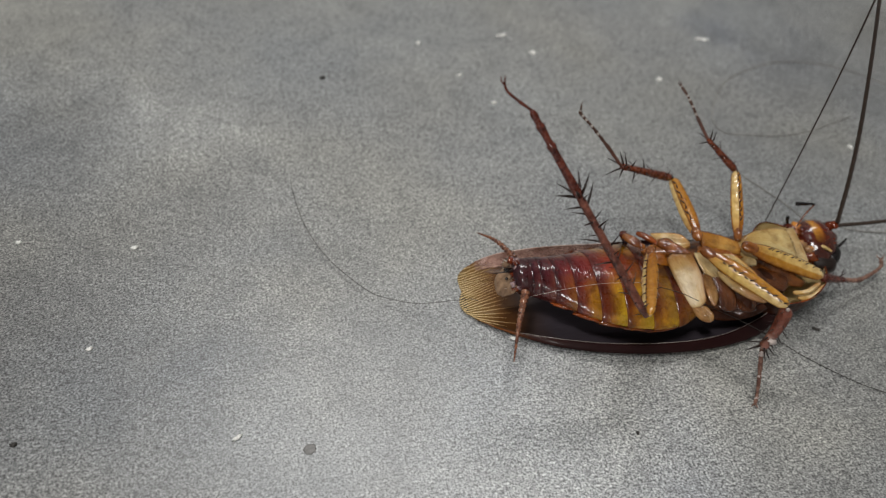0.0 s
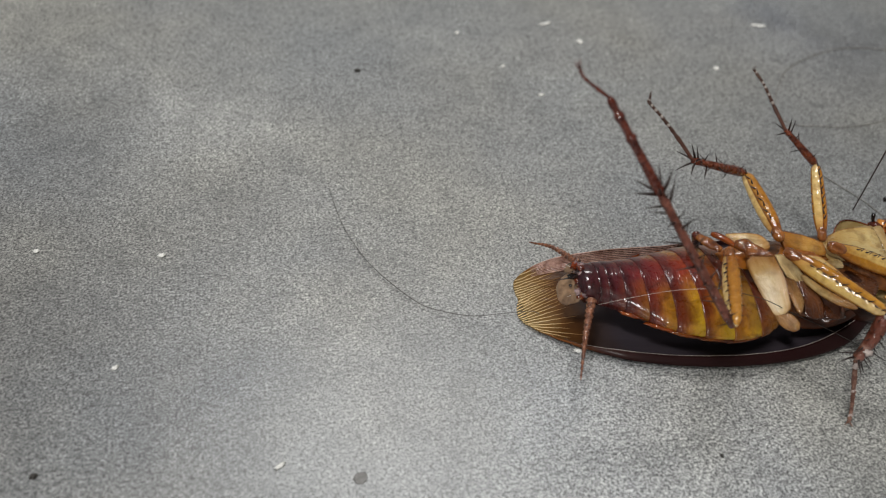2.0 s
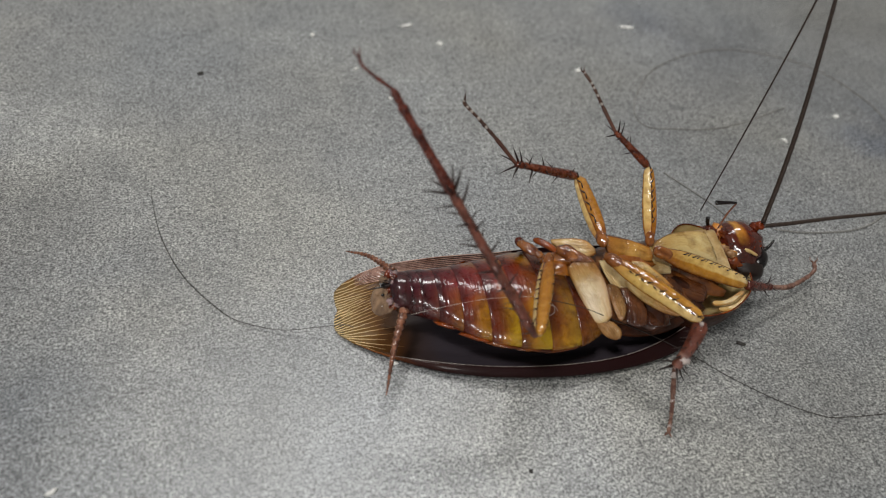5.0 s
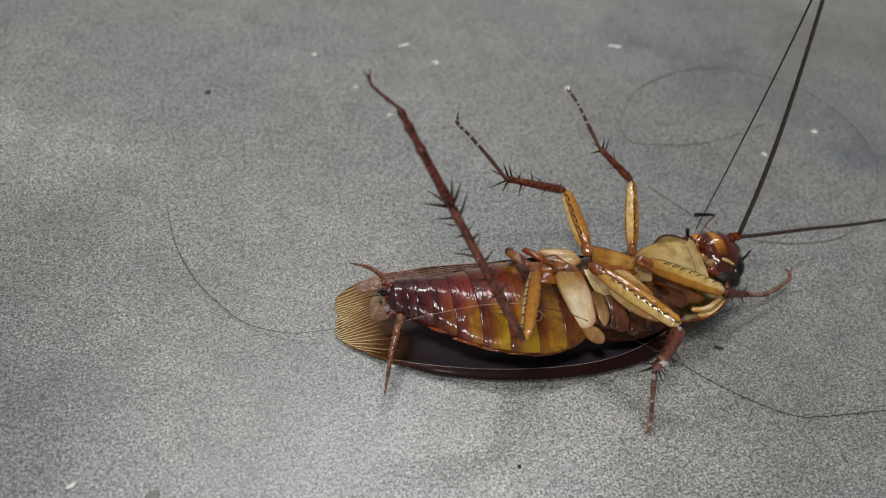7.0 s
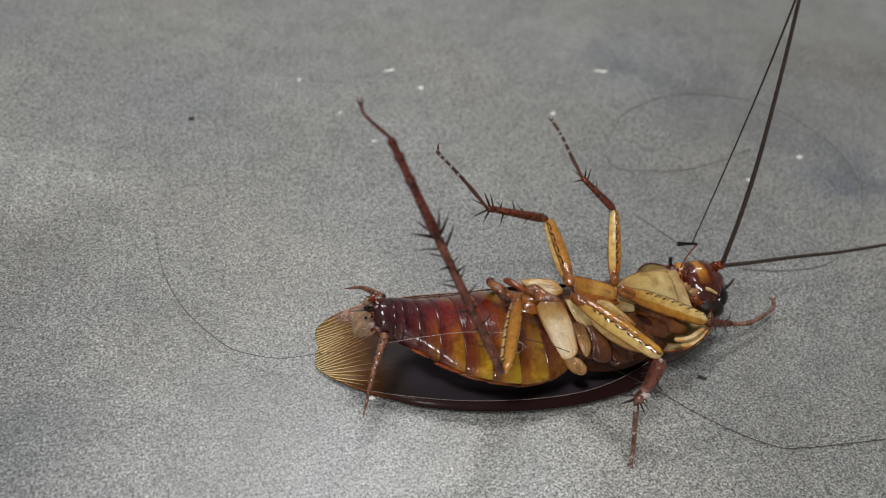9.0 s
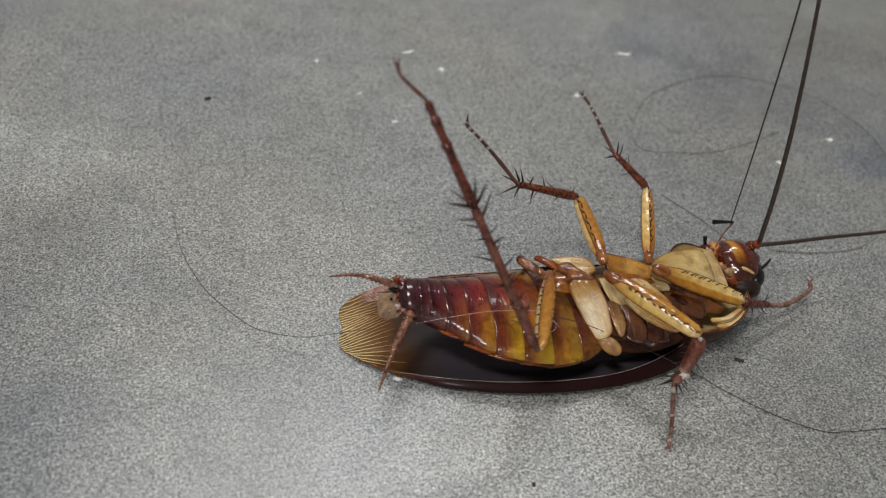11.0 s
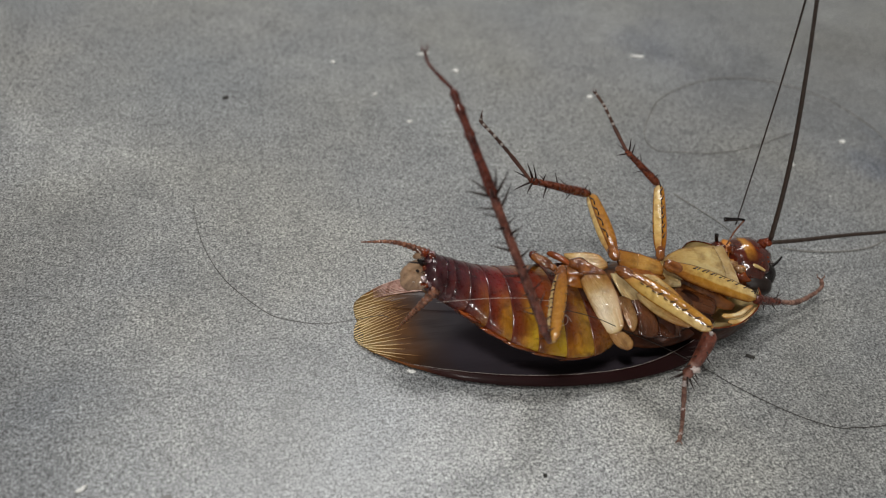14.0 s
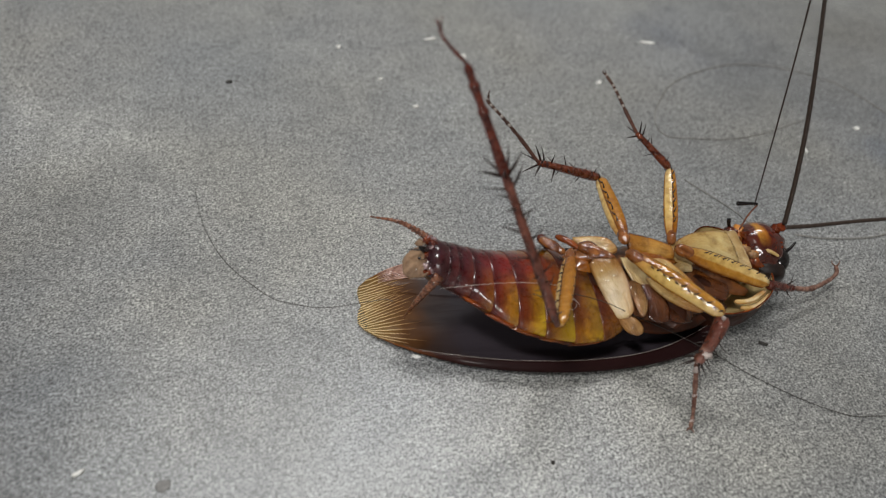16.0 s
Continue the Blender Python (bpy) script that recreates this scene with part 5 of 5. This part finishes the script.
def antennae():
    up = [(18.6, 1.3, 6.5), (18.9, 2.2, 11.0), (18.9, 3.3, 17.0), (18.3, 4.6, 25.0), (17.3, 6.0, 34.0), (16.6, 7.6, 42.0)]
    bm = bmesh.new()
    tube(bm, curve_through(up, 16), lambda u: (0.24 - 0.11 * u) * (1 + 0.06 * math.sin(u * 220)), 8)
    first = part("antenna", bm, ANTENNA, roach, "long dark antenna standing upright")
    back = [(14.5, 5.0, 5.0), (16.6, 6.1, 13.5), (19.0, 7.6, 23.0), (20.9, 9.0, 32.0), (22.0, 10.0, 38.0)]
    bm = bmesh.new()
    tube(bm, curve_through(back, 12), lambda u: 0.065 + 0.05 * u, 6)
    second = part("antenna_end", bm, ANTENNA, roach, "thin end of the antenna hanging back down")
    flat = [(18.7, 1.2, 6.1), (22.0, 1.6, 5.7), (27.0, 1.9, 5.6), (33.0, 2.1, 5.5), (41.0, 2.4, 5.8), (52.0, 3.2, 5.2), (64.0, 4.6, 3.6)]
    bm = bmesh.new()
    tube(bm, curve_through(flat, 16), lambda u: (0.21 - 0.13 * u) * (1 + 0.06 * math.sin(u * 330)), 8)
    part("antenna", bm, ANTENNA, roach, "long brown antenna stretched over the floor")
    return first, second


def hairs():
    left = [(-35.6, 19.6, 0.1), (-35.5, 17.2, 0.1), (-34.8, 12.5, 0.1), (-33.5, 8.4, 0.1), (-32.0, 5.5, 0.1), (-29.5, 2.1, 0.1), (-27.8, 0.8, 0.2), (-25.1, -0.4, 0.4), (-22.3, -0.9, 0.9), (-20.2, -1.5, 1.6)]
    over = [(-17.6, -2.9, 3.0), (-14.6, -3.6, 4.6), (-11.6, -3.8, 6.2), (-9.0, -4.3, 6.9), (-6.0, -5.6, 7.6), (-1.8, -6.0, 6.2), (2.2, -5.9, 3.6), (6.2, -6.9, 1.8), (9.9, -8.6, 0.3)]
    right = [(11.7, -10.4, 0.1), (15.0, -13.5, 0.1), (18.1, -15.5, 0.1), (20.2, -15.9, 0.1), (23.3, -16.1, 0.1), (34.0, -16.5, 0.1)]
    strand = tagged(new("hair"), "long thin black hair lying across the insect", "hair")
    bm = bmesh.new()
    tube(bm, curve_through(left + [(-19.4, -1.8, 1.5)], 8), lambda u: 0.036 * profile([(0, 0.4), (0.25, 0.7), (0.45, 1.0), (0.7, 1.0), (1, 0.75)], u), 6)
    loose = part("strand", bm, HAIR, strand)
    bm = bmesh.new()
    tube(bm, curve_through([(-15.2, -3.6, 4.5), (-11.8, -4.2, 5.9), (-9.0, -4.7, 6.8), (-6.0, -5.6, 7.6)], 8), lambda u: 0.014, 6)
    across = part("strand", bm, PALE_HAIR, strand)
    bm = bmesh.new()
    tube(bm, curve_through(over[4:] + right, 8), lambda u: 0.036, 6)
    part("strand", bm, HAIR, strand)
    bm = bmesh.new()
    tube(bm, curve_through([(16.9, 16.0, 0.1), (18.5, 13.4, 0.1), (20.0, 10.8, 0.1), (21.0, 8.3, 0.1)], 8), lambda u: 0.06, 6)
    tagged(part("hair", bm, FAINT_HAIR), "short loose hair on the concrete", "hair")
    loop = [(28.3, 5.4), (34.0, 5.2), (38.6, 7.0), (43.5, 11.3), (47.0, 15.8), (48.7, 20.9), (48.7, 26.5), (45.9, 33.1), (42.0, 36.4), (36.9, 38.4), (30.9, 38.2), (23.7, 35.0), (19.5, 30.2), (17.7, 26.4), (18.2, 23.9), (21.6, 23.2), (25.4, 22.8), (30.2, 23.6), (37.2, 26.1)]
    bm = bmesh.new()
    tube(bm, curve_through([(25.0, 6.3, 0.12)] + [(x, y, 0.12) for x, y in loop], 8), lambda u: 0.072 - 0.025 * u, 6)
    tagged(part("hair", bm, FAINT_HAIR), "thin hair curled in a loop on the concrete", "hair")
    curl = [Vector((-4.1 + (0.75 - 0.05 * k) * math.cos(k * 0.8), -5.6 + (0.5 - 0.03 * k) * math.sin(k * 0.8), 5.4 + 0.05 * k + 0.3 * math.sin(k * 0.8))) for k in range(14)]
    bm = bmesh.new()
    tube(bm, curve_through(curl, 5), lambda u: 0.022, 6)
    tagged(part("lint", bm, DUST), "curled pale lint fibre on the insect's belly", "lint")
    return loose, across


def grit():
    """Crumbs on the floor: x, y, length, width, turn."""
    for x, y, a, b, turn, mat, label in [
        (-42.3, -12.6, 0.55, 0.22, 30, GRIT_WHITE, "tiny white forked crumb"), (-51.4, 10.3, 0.45, 0.28, 10, GRIT_WHITE, "tiny white crumb of plaster"),
        (-54.7, -1.9, 0.4, 0.25, 20, GRIT_WHITE, "tiny white crumb of plaster"), (-62.2, 12.0, 0.35, 0.25, 0, GRIT_WHITE, "tiny white crumb of plaster"),
        (-1.9, 42.3, 0.5, 0.4, 0, GRIT_WHITE, "tiny white crumb of plaster"), (-17.0, 45.0, 0.3, 0.45, 0, GRIT_WHITE, "tiny white crumb of plaster"),
        (13.8, 35.4, 0.5, 0.4, 15, GRIT_WHITE, "tiny white crumb of plaster"), (-9.8, 31.6, 0.45, 0.25, 0, GRIT_WHITE, "tiny white crumb of plaster"),
        (-5.2, 46.5, 1.0, 0.3, 12, GRIT_WHITE, "pale flake of lint"), (-1.8, 42.0, 0.35, 0.3, 0, GRIT_WHITE, "tiny white crumb of plaster"),
        (33.8, 20.1, 0.5, 0.3, 120, GRIT_WHITE, "tiny white crumb of plaster"), (42.8, 23.8, 0.5, 0.4, 0, GRIT_WHITE, "tiny white crumb of plaster"),
        (23.8, 44.6, 1.1, 0.3, -15, GRIT_WHITE, "pale flake of lint"), (-16.5, -4.9, 0.5, 0.25, -20, GRIT_WHITE, "tiny white crumb of plaster"),
        (-29.8, 23.8, 0.14, 0.14, 0, GRIT_WHITE, "white grain on the concrete"), (-12.9, 37.6, 0.4, 0.2, 30, GRIT_WHITE, "tiny white crumb of plaster"),
        (-30.3, 37.8, 0.42, 0.36, 0, GRIT_DARK, "small black crumb of dirt"), (-59.8, -11.0, 0.35, 0.28, 0, GRIT_DARK, "small black crumb of dirt"),
        (14.5, -7.2, 0.5, 0.22, -30, GRIT_DARK, "small dark flake of dirt"), (-8.0, -16.5, 0.16, 0.22, 0, GRIT_DARK, "small dark grain of dirt")]:
        bm = bmesh.new()
        blob(bm, (0, 0, 0.10), (a * 0.8, b * 0.8, 0.14), (0, 0, turn), 10, 6, 0.7)
        ob = part("crumb", bm, mat)
        ob.location = (x * MM, y * MM, 0)
        tagged(ob, label, "crumb", "crumbs on the floor")
    bm = bmesh.new()
    blob(bm, (0, 0, 0.02), (0.52, 0.47, 0.03), (0, 0, 20), 16, 8, 0.35)
    ob = part("stain", bm, GRIT_BROWN)
    ob.location = (-36.5 * MM, -14.4 * MM, 0)
    tagged(ob, "small round brown spot on the concrete", "stain")


room()
plates = abdomen()
near_cercus = cercus((-15.5, -2.9, 4.4), (-16.9, -6.2, 3.9), (-18.0, -9.4, 2.6), plates[-1], 0.35)
far_cercus = cercus((-15.8, 0.6, 5.2), (-18.1, 2.2, 6.1), (-20.6, 3.5, 6.2), plates[-1], 0.28)
wing(1, 3.2, 0.0, "dark brown folded forewing with a tan veined tip")
wing(-1, 2.2, 0.055, "dark brown folded forewing with a tan veined tip")
thorax()
limbs = legs()
head()
standing_antenna, hanging_antenna = antennae()
loose_strand, tail_strand = hairs()
grit()


# ---- what moves ----
def about(x, y, z, turn):
    """A turn about a point of the insect, in millimetres."""
    c = Matrix.Translation((x * MM, y * MM, z * MM))
    return c @ turn.to_4x4() @ c.inverted()


def motions():
    # the abdomen lifts its tail: degrees at each joint
    lift = [(0, 0.0), (5, 0.0), (7.5, 0.0), (8, 0.6), (8.5, 1.4), (9, 2.1), (10, 2.1), (12.5, 0.6), (13, 0.7), (13.5, 2.8), (14, 4.3), (15.5, 4.2), (16, 3.7)]
    for i, plate in enumerate(plates):
        rows = []
        for t, deg in lift:
            m = Matrix()
            for x in PLATES[1:min(i, 5) + 1]:
                y, z, wide, high = belly(x)
                m = m @ about(x, y, z, Matrix.Rotation(radians(deg), 3, "Y"))
            rows.append((t, m))
        if i:
            walk(plate, rows)
        if i == 3:
            walk(tail_strand, rows)
    # the tail feelers swing
    for feeler, base, rest, rows in [
        (near_cercus, (-15.5, -2.9, 4.4), (-3.0, -7.0, -1.8), [(0, -0.38, -0.89, -0.23), (5, -0.38, -0.86, -0.36), (8, -0.36, -0.82, -0.44), (9, -0.31, -0.77, -0.56), (9.6, -0.40, -0.72, -0.56), (10.2, -0.52, -0.70, -0.48), (12.5, -0.35, -0.85, -0.39), (13.3, -0.38, -0.78, -0.5), (13.7, -0.34, -0.66, -0.68), (14, -0.05, 0.24, -0.96), (14.5, 0.0, 0.28, -0.96), (16, -0.02, 0.28, -0.96)]),
        (far_cercus, (-15.8, 0.6, 5.2), (-4.8, 2.9, 1.0), [(0, -0.43, 0.88, -0.22), (2.5, -0.53, 0.79, -0.3), (5, -0.57, 0.77, -0.28), (7.5, -0.48, 0.82, -0.32), (8.5, -0.3, 0.75, -0.59), (9.5, -0.63, 0.57, -0.53), (10, -0.9, 0.25, -0.3), (12.5, -0.41, 0.8, -0.44), (13, -0.36, 0.78, -0.51), (13.5, -0.96, 0.23, -0.18), (14, -0.92, 0.25, -0.28), (15, -0.93, 0.25, -0.28), (16, -0.75, 0.6, -0.27)])]:
        rest = Vector(rest).normalized()
        walk(feeler, [(t, about(*base, rest.rotation_difference(Vector(d).normalized()).to_matrix())) for t, *d in rows])
    # the long hind shin swings on its knee
    knee = (-7.2, -10.6, 8.8)
    still = Vector((-0.483, 0.465, 0.742))
    swing = [(0, -0.52, 0.43, 0.74), (1, -0.52, 0.412, 0.75), (2, -0.52, 0.425, 0.742), (3, -0.512, 0.43, 0.744), (3.5, -0.495, 0.43, 0.755), (4, -0.50, 0.445, 0.742), (4.5, -0.50, 0.445, 0.742), (5, -0.483, 0.465, 0.742), (7.5, -0.452, 0.405, 0.795), (8, -0.447, 0.382, 0.81), (8.5, -0.447, 0.377, 0.81), (9, -0.415, 0.40, 0.815), (9.5, -0.414, 0.392, 0.82), (10, -0.417, 0.402, 0.815), (12.5, -0.405, 0.35, 0.845), (13, -0.40, 0.373, 0.837), (14, -0.38, 0.385, 0.84), (14.5, -0.372, 0.373, 0.85), (15, -0.37, 0.352, 0.86), (15.5, -0.37, 0.33, 0.868), (16, -0.37, 0.33, 0.868)]
    for ob in (limbs["shin"], limbs["long_joint"], limbs["foot"], *limbs["needles"]):
        rest_at = pose(0, 0, 0)
        if ob in limbs["needles"]:
            rest_at = Matrix.LocRotScale(ob.location, ob.rotation_euler, None)
        walk(ob, [(t, about(*knee, still.rotation_difference(Vector(d).normalized()).to_matrix()) @ rest_at) for t, *d in swing])
    # the standing antenna sways
    upright = Vector((-0.016, 0.175, 0.984))
    lean = [(0, -0.19, 0.15, 0.97), (3.5, -0.08, 0.17, 0.98), (5, 0.01, 0.18, 0.98), (7.5, 0.06, 0.16, 0.99), (9, -0.005, 0.14, 0.99), (10, -0.015, 0.15, 0.99), (12.5, -0.115, 0.17, 0.98), (13.5, -0.085, 0.17, 0.98), (14.5, -0.12, 0.16, 0.98), (15.5, -0.10, 0.18, 0.98), (16, -0.12, 0.175, 0.98)]
    walk(standing_antenna, [(t, about(18.6, 1.3, 6.5, upright.rotation_difference(Vector(d).normalized()).to_matrix())) for t, *d in lean])
    foot_at, slant = Vector((14.5, 5.0, 5.0)) * MM, Vector((0.23, 0.14, 0.96)).normalized()
    drift = [(0, 13.4, 3.6, 0.10, 0.12), (3.5, 13.9, 5.1, 0.15, 0.14), (4, 13.3, 5.1, 0.18, 0.14), (5, 14.5, 5.0, 0.23, 0.14), (7.5, 16.8, 4.0, 0.16, 0.12), (9, 17.3, 5.6, 0.11, 0.12), (10, 17.6, 5.3, 0.07, 0.13), (12.5, 17.9, 5.7, -0.07, 0.15), (13.5, 17.2, 4.8, 0.01, 0.13), (14.5, 17.4, 5.6, -0.03, 0.14), (15.5, 17.6, 5.9, -0.04, 0.16), (16, 17.7, 5.6, -0.04, 0.15)]
    walk(hanging_antenna, [(t, Matrix.Translation(Vector((x, 5.0, z)) * MM) @ slant.rotation_difference(Vector((dx, dy, 0.98)).normalized()).to_matrix().to_4x4() @ Matrix.Translation(-foot_at)) for t, x, z, dx, dy in drift])
    # the hair rises with the tail that it lies on
    rise = [(0, -1.5, 0.0), (5, 0.0, 0.0), (7.5, -1.0, 0.7), (9, -2.5, 1.2), (12.5, -3.0, 1.3), (14, -4.5, 1.5), (16, -4.5, 1.5)]
    walk(loose_strand, [(t, Matrix.Translation((slip * MM, 0, 0)) @ about(-35.5, 18.0, 0.1, Matrix.Rotation(radians(a), 3, Vector((0.785, 0.62, 0))))) for t, a, slip in rise])


motions()
